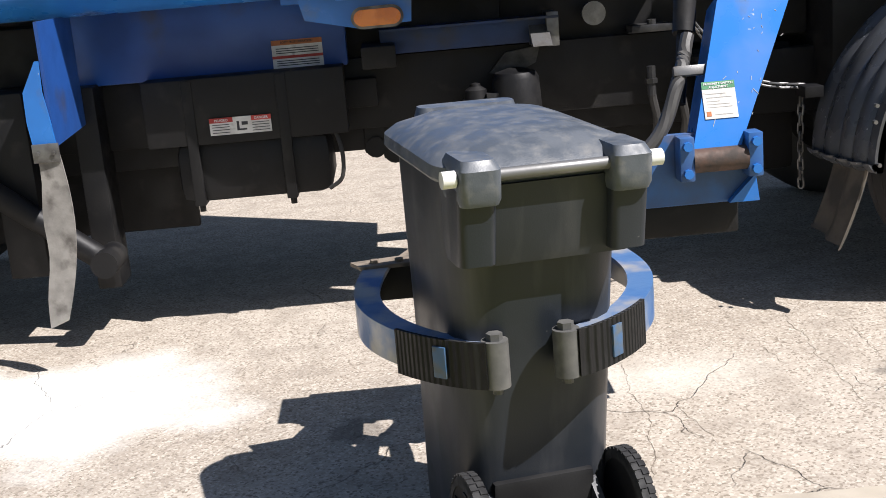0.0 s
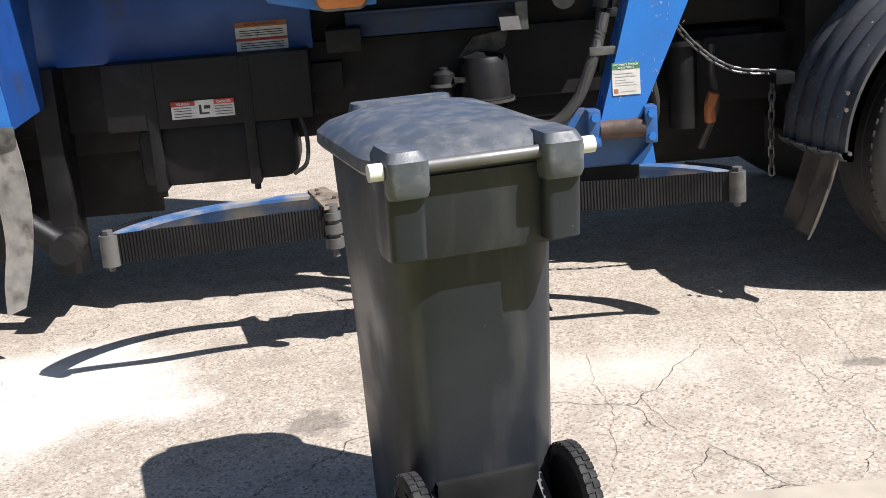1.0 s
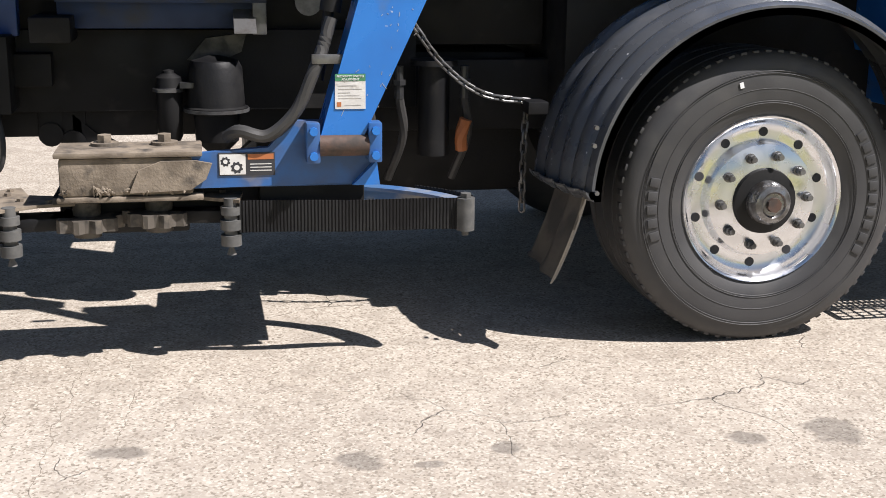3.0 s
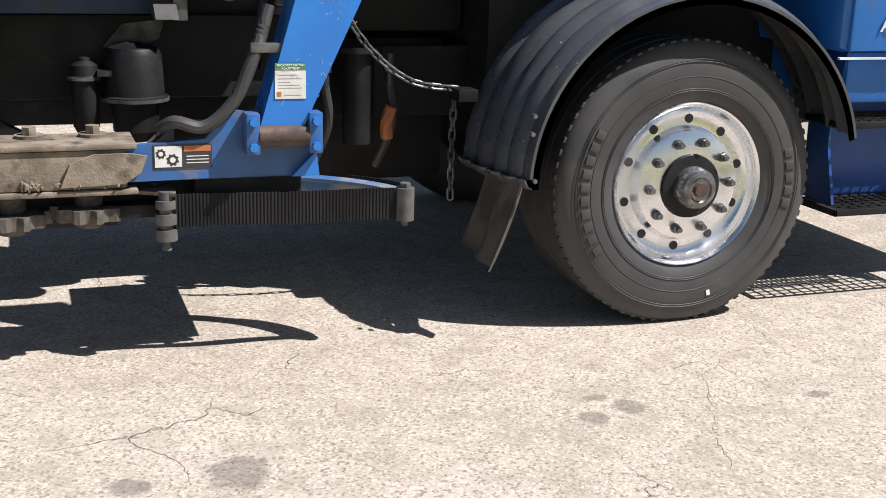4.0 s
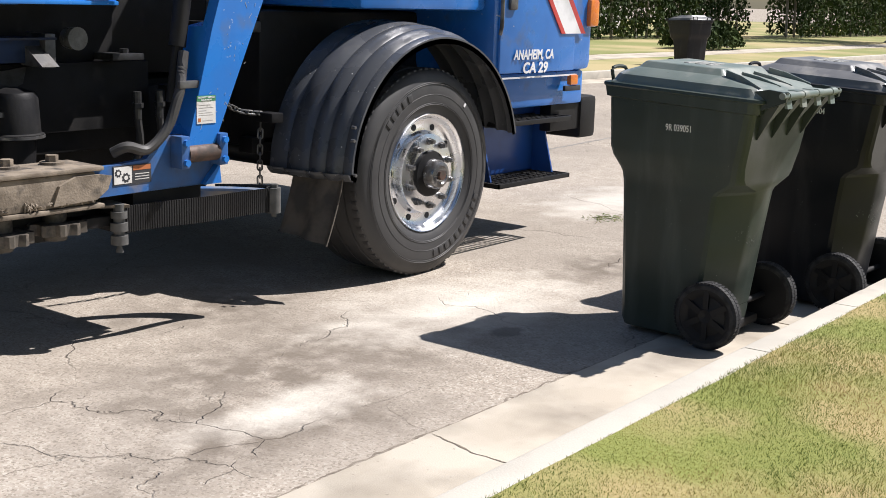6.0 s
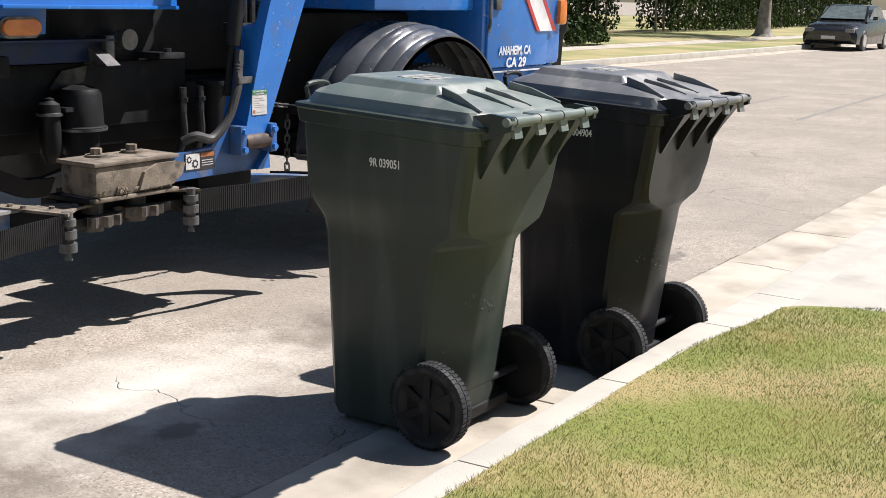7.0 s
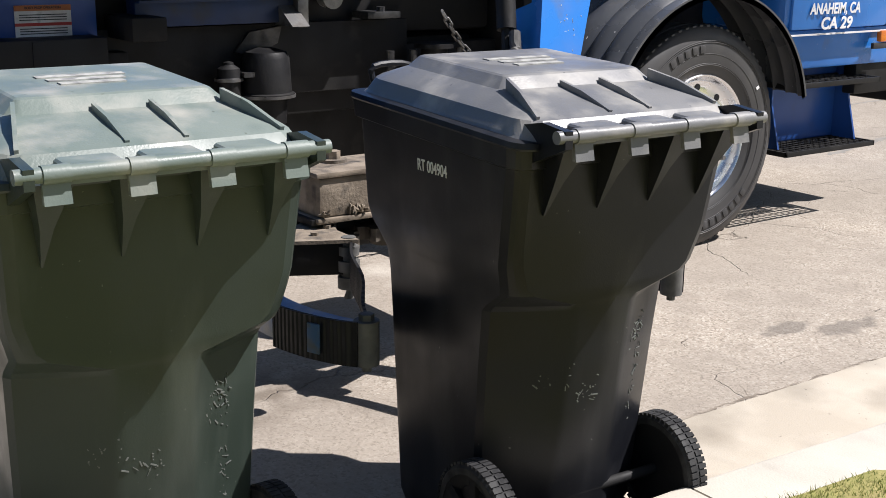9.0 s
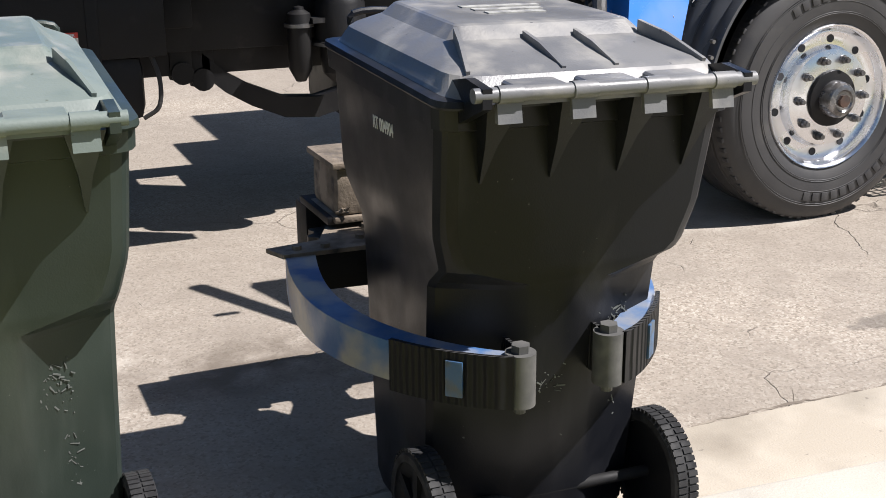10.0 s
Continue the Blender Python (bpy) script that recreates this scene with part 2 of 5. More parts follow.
def road_material():
    m = bpy.data.materials.new("weathered_asphalt")
    m.use_nodes = True
    nt = m.node_tree
    b = nt.nodes["Principled BSDF"]
    b.inputs["Roughness"].default_value = 0.92
    b.inputs["Specular IOR Level"].default_value = 0.25
    tc = nt.nodes.new("ShaderNodeTexCoord")

    def math_node(op, a, c=None, d=None):
        n = nt.nodes.new("ShaderNodeMath")
        n.operation = op
        for k, v in enumerate((a, c, d)):
            if v is None:
                continue
            if isinstance(v, (int, float)):
                n.inputs[k].default_value = v
            else:
                nt.links.new(v, n.inputs[k])
        return n.outputs[0]

    def tex_noise(size, detail=5, vec=None):
        n = nt.nodes.new("ShaderNodeTexNoise")
        n.inputs["Scale"].default_value, n.inputs["Detail"].default_value = size, detail
        nt.links.new(vec or tc.outputs["Object"], n.inputs["Vector"])
        return n

    def ramp(v, lo, hi):
        r = nt.nodes.new("ShaderNodeMapRange")
        r.inputs["From Min"].default_value, r.inputs["From Max"].default_value = lo, hi
        nt.links.new(v, r.inputs["Value"])
        return r.outputs["Result"]

    def mix(fac, a, c):
        x = nt.nodes.new("ShaderNodeMix")
        x.data_type = "RGBA"
        nt.links.new(fac, x.inputs["Factor"])
        for sock, v in ((x.inputs[6], a), (x.inputs[7], c)):
            if isinstance(v, tuple):
                sock.default_value = (*v, 1)
            else:
                nt.links.new(v, sock)
        return x.outputs[2]

    broad = tex_noise(0.9, 6)
    col = mix(ramp(broad.outputs["Fac"], 0.35, 0.65), (0.4, 0.346, 0.284), (0.465, 0.41, 0.345))
    # exposed aggregate
    stones = nt.nodes.new("ShaderNodeTexVoronoi")
    stones.inputs["Scale"].default_value = 130
    nt.links.new(tc.outputs["Object"], stones.inputs["Vector"])
    bw = nt.nodes.new("ShaderNodeRGBToBW")
    nt.links.new(stones.outputs["Color"], bw.inputs[0])
    col = mix(ramp(bw.outputs[0], 0.6, 0.85), col, (0.57, 0.52, 0.445))
    col = mix(ramp(bw.outputs[0], 0.34, 0.16), col, (0.25, 0.212, 0.168))
    pits = tex_noise(38, 4)
    col = mix(ramp(pits.outputs["Fac"], 0.61, 0.7), col, (0.22, 0.187, 0.148))
    mottle = ramp(tex_noise(7, 8).outputs["Fac"], 0.46, 0.64)
    col = mix(math_node("MULTIPLY", mottle, 0.4), col, (0.27, 0.232, 0.19))
    # grayer, less dusty lane in the later stretch
    sep = nt.nodes.new("ShaderNodeSeparateXYZ")
    nt.links.new(tc.outputs["Object"], sep.inputs[0])
    gray = math_node("MULTIPLY", ramp(sep.outputs[0], 4.4, 6.8), ramp(tex_noise(0.9, 6).outputs["Fac"], 0.28, 0.56))
    col = mix(math_node("MULTIPLY", gray, 0.68), col, (0.262, 0.228, 0.19))
    # cracks
    wob = tex_noise(3.5, 5)
    shift = nt.nodes.new("ShaderNodeMixRGB")
    shift.blend_type = "LINEAR_LIGHT"
    shift.inputs["Fac"].default_value = 0.14
    nt.links.new(tc.outputs["Object"], shift.inputs[1])
    nt.links.new(wob.outputs["Color"], shift.inputs[2])
    crack_mask = None
    for size, wide, keep in ((0.8, 0.0036, 0.52), (2.1, 0.006, 0.63)):
        v = nt.nodes.new("ShaderNodeTexVoronoi")
        v.feature = "DISTANCE_TO_EDGE"
        v.inputs["Scale"].default_value = size
        nt.links.new(shift.outputs[0], v.inputs["Vector"])
        line = ramp(v.outputs["Distance"], wide, wide * 0.25)
        here = math_node("MULTIPLY", line, ramp(tex_noise(1.1 * size, 3).outputs["Fac"], keep - 0.03, keep + 0.05))
        crack_mask = here if crack_mask is None else math_node("MAXIMUM", crack_mask, here)
    col = mix(math_node("MULTIPLY", crack_mask, 0.32), col, (0.09, 0.075, 0.06))

    # stains: x, y, radius x, radius y
    def blot(spots, rag, soft):
        total = None
        edge = tex_noise(rag, 4)
        for x, y, rx, ry in spots:
            mp = nt.nodes.new("ShaderNodeMapping")
            mp.vector_type = "TEXTURE"
            mp.inputs["Location"].default_value = (x, y, 0)
            mp.inputs["Scale"].default_value = (rx, ry, 1)
            nt.links.new(tc.outputs["Object"], mp.inputs["Vector"])
            ln = nt.nodes.new("ShaderNodeVectorMath")
            ln.operation = "LENGTH"
            nt.links.new(mp.outputs[0], ln.inputs[0])
            v = math_node("ADD", ln.outputs["Value"], math_node("MULTIPLY_ADD", edge.outputs["Fac"], 1.6, -0.8))
            s = ramp(v, 1.0, 1.0 - soft)
            total = s if total is None else math_node("MAXIMUM", total, s)
        return total

    grime = blot([(6.7, 0.9, 1.3, 0.75), (7.2, 1.75, 0.8, 0.4), (6.2, 0.4, 1.1, 0.35), (9.2, 0.9, 0.6, 0.4)], 3.0, 0.9)
    col = mix(math_node("MULTIPLY", math_node("MULTIPLY", grime, ramp(tex_noise(8, 6).outputs["Fac"], 0.32, 0.56)), 0.9), col, (0.165, 0.138, 0.11))
    pale = blot([(-3.8, 1.2, 0.85, 0.62)], 2.2, 0.6)
    col = mix(math_node("MULTIPLY", pale, 0.95), col, (0.8, 0.78, 0.73))
    dusty = blot([(7.95, 0.95, 0.95, 0.5), (-1.6, 1.0, 0.5, 0.25), (11.2, 1.9, 1.2, 0.5), (6.4, 0.5, 0.5, 0.2)], 4.0, 1.0)
    col = mix(math_node("MULTIPLY", dusty, 0.8), col, (0.66, 0.615, 0.54))
    oil = blot([(-0.8, 0.82, 0.09, 0.05), (-0.15, 0.66, 0.07, 0.07), (0.03, 0.6, 0.05, 0.03), (0.27, 0.67, 0.05, 0.05), (0.97, 0.62, 0.06, 0.06), (1.25, 0.64, 0.1, 0.1),
                (2.33, 0.72, 0.06, 0.06), (2.47, 0.77, 0.06, 0.06), (2.4, 0.86, 0.05, 0.03), (11.34, 0.3, 0.2, 0.07), (11.15, 0.42, 0.15, 0.06), (-2.6, 0.75, 0.12, 0.1), (7.75, 0.52, 0.1, 0.09), (3.1, 0.7, 0.05, 0.03)], 12, 0.35)
    col = mix(math_node("MULTIPLY", oil, 0.6), col, (0.13, 0.115, 0.1))
    nt.links.new(col, b.inputs["Base Color"])
    h = math_node("ADD", math_node("MULTIPLY", bw.outputs[0], 0.5), math_node("MULTIPLY", pits.outputs["Fac"], -0.8))
    h = math_node("SUBTRACT", h, math_node("MULTIPLY", crack_mask, 2.0))
    bp = nt.nodes.new("ShaderNodeBump")
    bp.inputs["Strength"].default_value, bp.inputs["Distance"].default_value = 0.8, 0.005
    nt.links.new(h, bp.inputs["Height"])
    nt.links.new(bp.outputs[0], b.inputs["Normal"])
    return m


M["road"] = road_material()


# ---- mesh helpers ----
def box(bm, x0, x1, y0, y1, z0, z1, bev=0.0, m=None):
    r = bmesh.ops.create_cube(bm, size=1)
    vs = r["verts"]
    for v in vs:
        v.co = Vector(((x0 + x1) / 2 + v.co.x * (x1 - x0), (y0 + y1) / 2 + v.co.y * (y1 - y0), (z0 + z1) / 2 + v.co.z * (z1 - z0)))
    es = list({e for v in vs for e in v.link_edges})
    if bev:
        out = bmesh.ops.bevel(bm, geom=es, offset=bev, segments=2, affect="EDGES", profile=0.6)
        vs = list({v for f in out["faces"] for v in f.verts} | {v for v in vs if v.is_valid})
    if m is not None:
        for v in vs:
            v.co = m @ v.co
    return vs


def cyl(bm, p0, p1, r, seg=16, r2=None):
    p0, p1 = Vector(p0), Vector(p1)
    ax = p1 - p0
    q = ax.to_track_quat("Z", "Y").to_matrix().to_4x4()
    mt = Matrix.Translation((p0 + p1) / 2) @ q
    return bmesh.ops.create_cone(bm, cap_ends=True, segments=seg, radius1=r, radius2=r if r2 is None else r2, depth=ax.length, matrix=mt)["verts"]


def prism(bm, pts, axis, a, b):
    """A flat outline pulled along an axis."""
    def at(u, v, w):
        return {"x": (w, u, v), "y": (u, w, v), "z": (u, v, w)}[axis]
    lo = [bm.verts.new(at(u, v, a)) for u, v in pts]
    hi = [bm.verts.new(at(u, v, b)) for u, v in pts]
    n = len(pts)
    fs = [bm.faces.new(lo), bm.faces.new(hi)]
    for i in range(n):
        fs.append(bm.faces.new((lo[i], lo[(i + 1) % n], hi[(i + 1) % n], hi[i])))
    bmesh.ops.recalc_face_normals(bm, faces=fs)
    return lo + hi


def loft(bm, rings, close=True, caps=True):
    vs = [[bm.verts.new(p) for p in ring] for ring in rings]
    fs = []
    n = len(rings[0])
    for a, b in zip(vs, vs[1:]):
        for i in range(n if close else n - 1):
            j = (i + 1) % n
            fs.append(bm.faces.new((a[i], a[j], b[j], b[i])))
    if caps:
        fs += [bm.faces.new(vs[0]), bm.faces.new(vs[-1])]
    bmesh.ops.recalc_face_normals(bm, faces=fs)
    return fs


def tube(bm, pts, r, seg=8):
    pts = [Vector(p) for p in pts]
    rings = []
    for i, p in enumerate(pts):
        d = (pts[min(i + 1, len(pts) - 1)] - pts[max(i - 1, 0)]).normalized()
        s = d.cross(Vector((0.31, 0.22, 0.92))).normalized()
        u = s.cross(d)
        rings.append([p + r * (math.cos(k * math.tau / seg) * s + math.sin(k * math.tau / seg) * u) for k in range(seg)])
    return loft(bm, rings)


def revolve(bm, profile, seg=64):
    """Profile of (radius, y) turned round the y axis."""
    rings = [[(r * math.cos(k * math.tau / seg), y, r * math.sin(k * math.tau / seg)) for k in range(seg)] for r, y in profile]
    return loft(bm, rings, caps=False)


def rrect(x0, x1, y0, y1, z, r, n=4):
    out = []
    for cx, cy, a in ((x1 - r, y1 - r, 0), (x0 + r, y1 - r, 90), (x0 + r, y0 + r, 180), (x1 - r, y0 + r, 270)):
        for k in range(n + 1):
            t = radians(a + 90 * k / n)
            out.append((cx + r * math.cos(t), cy + r * math.sin(t), z))
    return out


def curve_points(pts, n=8):
    """A smooth run of points through the given ones."""
    p = [Vector(v) for v in pts]
    p = [2 * p[0] - p[1], *p, 2 * p[-1] - p[-2]]
    out = []
    for i in range(1, len(p) - 2):
        for k in range(n):
            t = k / n
            a, b, c, d = p[i - 1:i + 3]
            out.append(0.5 * ((2 * b) + (c - a) * t + (2 * a - 5 * b + 4 * c - d) * t * t + (3 * b - a - 3 * c + d) * t ** 3))
    return out + [p[-2]]


def part(name, bm, mat, parent=None, label="", smooth=35):
    me = bpy.data.meshes.new(name)
    bm.to_mesh(me)
    bm.free()
    for f in me.polygons:
        f.use_smooth = True
    me.set_sharp_from_angle(angle=radians(smooth))
    me.materials.append(M[mat] if isinstance(mat, str) else mat)
    ob = new(name, me)
    ob.parent = parent
    return tagged(ob, label)


def empty(name, m=None):
    ob = new(name)
    ob.empty_display_size = 0.1
    if m is not None:
        ob.matrix_basis = m
    return ob


def lettering(name, text, size, m, mat, parent, stretch=1.0, shear=0.0):
    cu = bpy.data.curves.new(name, "FONT")
    cu.body, cu.size, cu.extrude, cu.align_x, cu.shear, cu.offset = text, size, 0.0008, "CENTER", shear, size * (0.03 if size > 0.06 else 0.012)
    tmp = new(name, cu)
    me = bpy.data.meshes.new_from_object(tmp.evaluated_get(bpy.context.evaluated_depsgraph_get()))
    bpy.data.objects.remove(tmp)
    for v in me.vertices:
        v.co.x *= stretch
    me.materials.clear()
    me.materials.append(M[mat])
    ob = new(name, me)
    ob.parent, ob.matrix_basis = parent, m
    return ob


B = bmesh.new

# ---- ground, curb, lawn ----
bm = B()
for x0, x1 in ((-300, -20), (-20, 30), (30, 400)):
    for y0, y1 in ((-300, -10), (-10, 40), (40, 300)):
        bmesh.ops.create_grid(bm, x_segments=1, y_segments=1, size=0.5, matrix=Matrix.Translation(((x0 + x1) / 2, (y0 + y1) / 2, 0)) @ Matrix.Diagonal((x1 - x0, y1 - y0, 1, 1)))
bmesh.ops.remove_doubles(bm, verts=bm.verts, dist=0.001)
road = tagged(part("road", bm, "road"), "sun-bleached tan asphalt street with cracks and oil spots", "road", kind="structure")

CRACKS = [
    [(-0.93, 1.70), (-0.97, 1.40), (-1.00, 0.92), (-1.00, 0.80), (-1.01, 0.60), (-0.97, 0.45), (-0.98, 0.28), (-0.97, 0.14)], [(-1.15, 1.24), (-1.14, 1.07), (-1.13, 0.94)], [(-0.77, 1.35), (-0.80, 1.06), (-0.82, 0.88)],
    [(-1.67, 1.14), (-1.69, 0.85), (-1.68, 0.67), (-1.71, 0.48), (-1.77, 0.15)], [(-1.57, 0.70), (-1.55, 0.50), (-1.51, 0.31)], [(4.98, 0.45), (4.95, 0.36), (4.93, 0.24), (4.95, 0.15), (4.98, 0.06)],
    [(4.65, 0.42), (4.65, 0.32), (4.63, 0.21), (4.61, 0.05)], [(3.73, 0.76), (3.71, 0.62), (3.72, 0.52)], [(3.32, 1.52), (3.25, 1.20), (3.22, 1.00)], [(11.54, 0.23), (11.54, 0.07), (11.45, 0.0)], [(12.61, 1.47), (12.42, 1.14), (12.39, 0.89)],
    [(6.56, 0.95), (6.52, 0.74), (6.53, 0.62)], [(6.68, 0.33), (6.62, 0.14), (6.57, 0.0)], [(10.54, 0.12), (10.49, 0.02), (10.52, 0.0)], [(2.83, 1.03), (2.80, 0.87), (2.69, 0.66), (2.58, 0.43), (2.53, 0.28)]]
SLAB_CRACKS = [[(4.91, -0.01), (4.89, -0.08), (4.84, -0.16), (4.79, -0.26), (4.8, -0.4)], [(11.45, -0.02), (11.45, -0.22), (11.41, -0.40)], [(6.57, -0.01), (6.54, -0.13), (6.52, -0.24), (6.55, -0.48)]]


def crack_ribbon(line, z, wide):
    pts = [Vector((*p, 0)) for p in line]
    run = []
    for p, q in zip(pts, pts[1:]):
        n = max(2, int((q - p).length / 0.018))
        run += [p + (q - p) * k / n for k in range(n)]
    run.append(pts[-1])
    bm = B()
    rows = []
    for k, p in enumerate(run):
        j = noise.noise_vector(p * 17) * 0.02 + noise.noise_vector(p * 60) * 0.008
        w = wide * (0.35 + 1.1 * abs(noise.noise(p * 25))) * min(1, 0.3 + min(k, len(run) - 1 - k) / 6)
        d = (run[min(k + 1, len(run) - 1)] - run[max(k - 1, 0)]).normalized()
        s = Vector((-d.y, d.x, 0)) * w
        c = p + Vector((j.x, j.y, 0))
        rows.append([bm.verts.new(c - s + Vector((0, 0, z))), bm.verts.new(c + s + Vector((0, 0, z)))])
    for (p0, p1), (q0, q1) in zip(rows, rows[1:]):
        bm.faces.new((p0, p1, q1, q0))
    return bm


for line in CRACKS:
    part("crack", crack_ribbon(line, 0.0012, 0.0013), "crack", road)
for line, wide in (([(14.4, 2.7), (15.9, 3.06), (17.4, 3.25), (19.6, 3.38), (24, 3.5)], 0.05), ([(13.2, 3.9), (16.5, 4.2), (21, 4.5)], 0.035), ([(20, 2.2), (27, 2.5), (36, 2.6)], 0.06)):
    part("tar_seam", crack_ribbon(line, 0.0011, wide), "tar", road)
for a in range(0, 13, 2):
    part("crack", crack_ribbon([(a + 0.05 + k * 0.33, 0.012 + 0.006 * math.sin(a * 3.1 + k * 2.3)) for k in range(7)], 0.0013, 0.0075), "lip", road)
gutter = tagged(empty("gutter"), "pale concrete gutter strip along the curb", "gutter", kind="structure")
joints = [-12, -8.9, -5.9, -2.9, 0.95, 4.83, 8.72, 12.6, 16.5, 22, 28, 34, 40]
for a, b in zip(joints, joints[1:]):
    bm = B()
    box(bm, a + 0.006, b - 0.006, -0.53, 0.0, -0.05, 0.006, 0.004)
    part("concrete_slab", bm, "concrete", gutter)


for line in SLAB_CRACKS:
    part("crack", crack_ribbon(line, 0.0075, 0.005), "crack", gutter)


def curb_drop(x):
    """Height of the curb, which falls away at the driveway."""
    t = min(max((x - 9.55) / 1.15, 0), 1)
    return 0.15 - 0.115 * t * t * (3 - 2 * t)


def lawn_edge(x):
    """The lawn draws back from the curb before the driveway."""
    t = min(max((x - 9.1) / 0.95, 0), 1)
    return -0.64 - 0.1 * t * t * (3 - 2 * t)


curb = tagged(empty("curb"), "worn pale concrete curb falling to a driveway", "curb", kind="structure")
cj = [-12, -9.4, -6.4, -3.4, -0.4, 2.65, 5.67, 7.76, 8.68, 9.6, 10.7, 14.3]
for a, b in zip(cj, cj[1:]):
    bm = B()
    n = max(2, int((b - a) / 0.15))
    rings = []
    for k in range(n + 1):
        x = a + 0.004 + (b - a - 0.008) * k / n
        h = curb_drop(x)
        f = -0.5 + 1.1 * (0.15 - h)
        rings.append([(x, f, -0.05), (x, f - 0.008, h - 0.035), (x, f - 0.018, h - 0.01), (x, f - 0.04, h), (x, lawn_edge(x) - 0.02, h + 0.002 * (x < 9.5)), (x, lawn_edge(x) - 0.02, -0.05)])
    loft(bm, rings)
    part("curb_stone", bm, "curb", curb)

bm = B()
edge = []
for k in range(90):
    x = -14 + k * 24.05 / 89
    edge.append((x, lawn_edge(x) + 0.012 * noise.noise((x * 5, 0, 0))))
edge += [(10.13, -0.8), (10.2, -0.93), (10.26, -1.15), (10.3, -8), (-14, -8)]
prism(bm, edge, "z", 0.02, 0.152)
lawn = tagged(part("lawn", bm, "soil"), "mown lawn with dry brown patches beside the curb", "lawn", kind="structure")

bm = B()
box(bm, 10.2, 14.3, -8, -0.65, -0.05, 0.06, 0.006)
tagged(part("driveway", bm, "curb"), "pale concrete driveway apron", "driveway", kind="structure")
bm = B()
box(bm, 14.35, 60, -8, -0.8, -0.05, 0.15, 0.01)
tagged(part("ground_verge", bm, "far_grass"), "green lawn past the driveway", "lawn", kind="structure")


def grass_blades():
    rng = np.random.default_rng(4)
    n = 300000
    x = rng.uniform(3.6, 10.3, n)
    back = np.clip((x - 9.1) / 0.95, 0, 1)
    y = -0.635 - 0.1 * back * back * (3 - 2 * back) - rng.uniform(0, 1.8, n)
    keep = ~((x > 10.04) & (y > -0.76 - 1.2 * (x - 10.04))) & (x < 10.26 + 0.1 * rng.uniform(0, 1, n))
    x, y = x[keep], y[keep]
    n = len(x)
    h = rng.uniform(0.006, 0.015, n) * (1 + 0.35 * np.sin(x * 3.1) * np.cos(y * 4.3))
    a = rng.uniform(0, math.tau, n)
    w = rng.uniform(0.0007, 0.0015, n)
    lean = rng.normal(0, 0.6, (n, 2)) * h[:, None]
    z = np.full(n, 0.15)
    p0 = np.stack([x - w * np.cos(a), y - w * np.sin(a), z], 1)
    p1 = np.stack([x + w * np.cos(a), y + w * np.sin(a), z], 1)
    p2 = np.stack([x + lean[:, 0], y + lean[:, 1], z + h], 1)
    co = np.stack([p0, p1, p2], 1).reshape(-1, 3)
    me = bpy.data.meshes.new("grass")
    me.from_pydata(co.tolist(), [], np.arange(3 * n).reshape(-1, 3).tolist())
    me.materials.append(M["grass"])
    return tagged(new("grass", me), "short green and straw-coloured grass blades", "grass", kind="stuff")


grass_blades()

# ---- the far side of the street ----
bm = B()
box(bm, 5, 90, 9.0, 9.16, -0.05, 0.14, 0.02)
tagged(part("curb_far", bm, "curb"), "low concrete curb across the street", "curb", kind="structure")
bm = B()
box(bm, 5, 90, 8.4, 9.0, -0.05, 0.006)
tagged(part("gutter_far", bm, "concrete"), "concrete gutter across the street", "gutter", kind="structure")
bm = B()
box(bm, 5, 90, 9.16, 11.2, -0.05, 0.14)
box(bm, 5, 90, 12.4, 40, -0.05, 0.16)
tagged(part("lawn_far", bm, "far_grass"), "patchy green and tan front lawns across the street", "lawn", kind="structure")
bm = B()
box(bm, 5, 90, 11.2, 12.4, -0.05, 0.15)
tagged(part("pavement", bm, "concrete"), "pale concrete sidewalk between lawns", "sidewalk", kind="structure")


def leaf_cloud(bm, n, inside, size, seed):
    rng = random.Random(seed)
    for _ in range(n):
        c = Vector(inside(rng))
        e = Euler((rng.uniform(0, 6.3), rng.uniform(0, 6.3), rng.uniform(0, 6.3))).to_matrix()
        s = size * rng.uniform(0.6, 1.4)
        vs = [bm.verts.new(c + e @ Vector(p) * s) for p in ((-0.5, 0, 0), (0, -0.28, 0.1), (0.55, 0, 0), (0, 0.28, 0.1))]
        bm.faces.new(vs)


def hedge(x0, x1, y, h, seed, label):
    th = tagged(empty("hedge", Matrix.Translation(((x0 + x1) / 2, y, 0.16))), label, "hedge")
    for k in range(int((x1 - x0) / 0.8) + 1):
        bm = B()
        x = x0 - (x0 + x1) / 2 + 0.4 + k * 0.8
        tube(bm, [(x, 0, 0), (x + 0.1, 0.1, h * 0.4), (x - 0.15, -0.1, h * 0.8)], 0.05, 6)
        part("stem", bm, "bark", th)
    bm = B()

    def inside(rng):
        u = rng.uniform(-0.5, 0.5)
        a = rng.uniform(0, math.pi)
        bulge = 0.75 + 0.3 * noise.noise((u * (x1 - x0) * 0.9, seed, rng.uniform(0, 1)))
        r = rng.uniform(0.7, 1.0) * bulge
        return (u * (x1 - x0), math.cos(a) * 1.0 * r, 0.1 + math.sin(a) * h * r)
    leaf_cloud(bm, int(6500 * (x1 - x0) / 6), inside, 0.15, seed)
    part("crown", bm, "leaf", th)


hedge(36, 48, 18.2, 3.0, 3, "tall leafy green hedge before a pale house")
hedge(50, 66, 17.0, 3.6, 5, "dense dark hedge in deep shade")
hedge(64, 86, 18, 4.2, 9, "dense dark shrubs behind a parked car")
hedge(33.5, 36, 12.9, 0.7, 7, "low spiky planting beside the sidewalk")

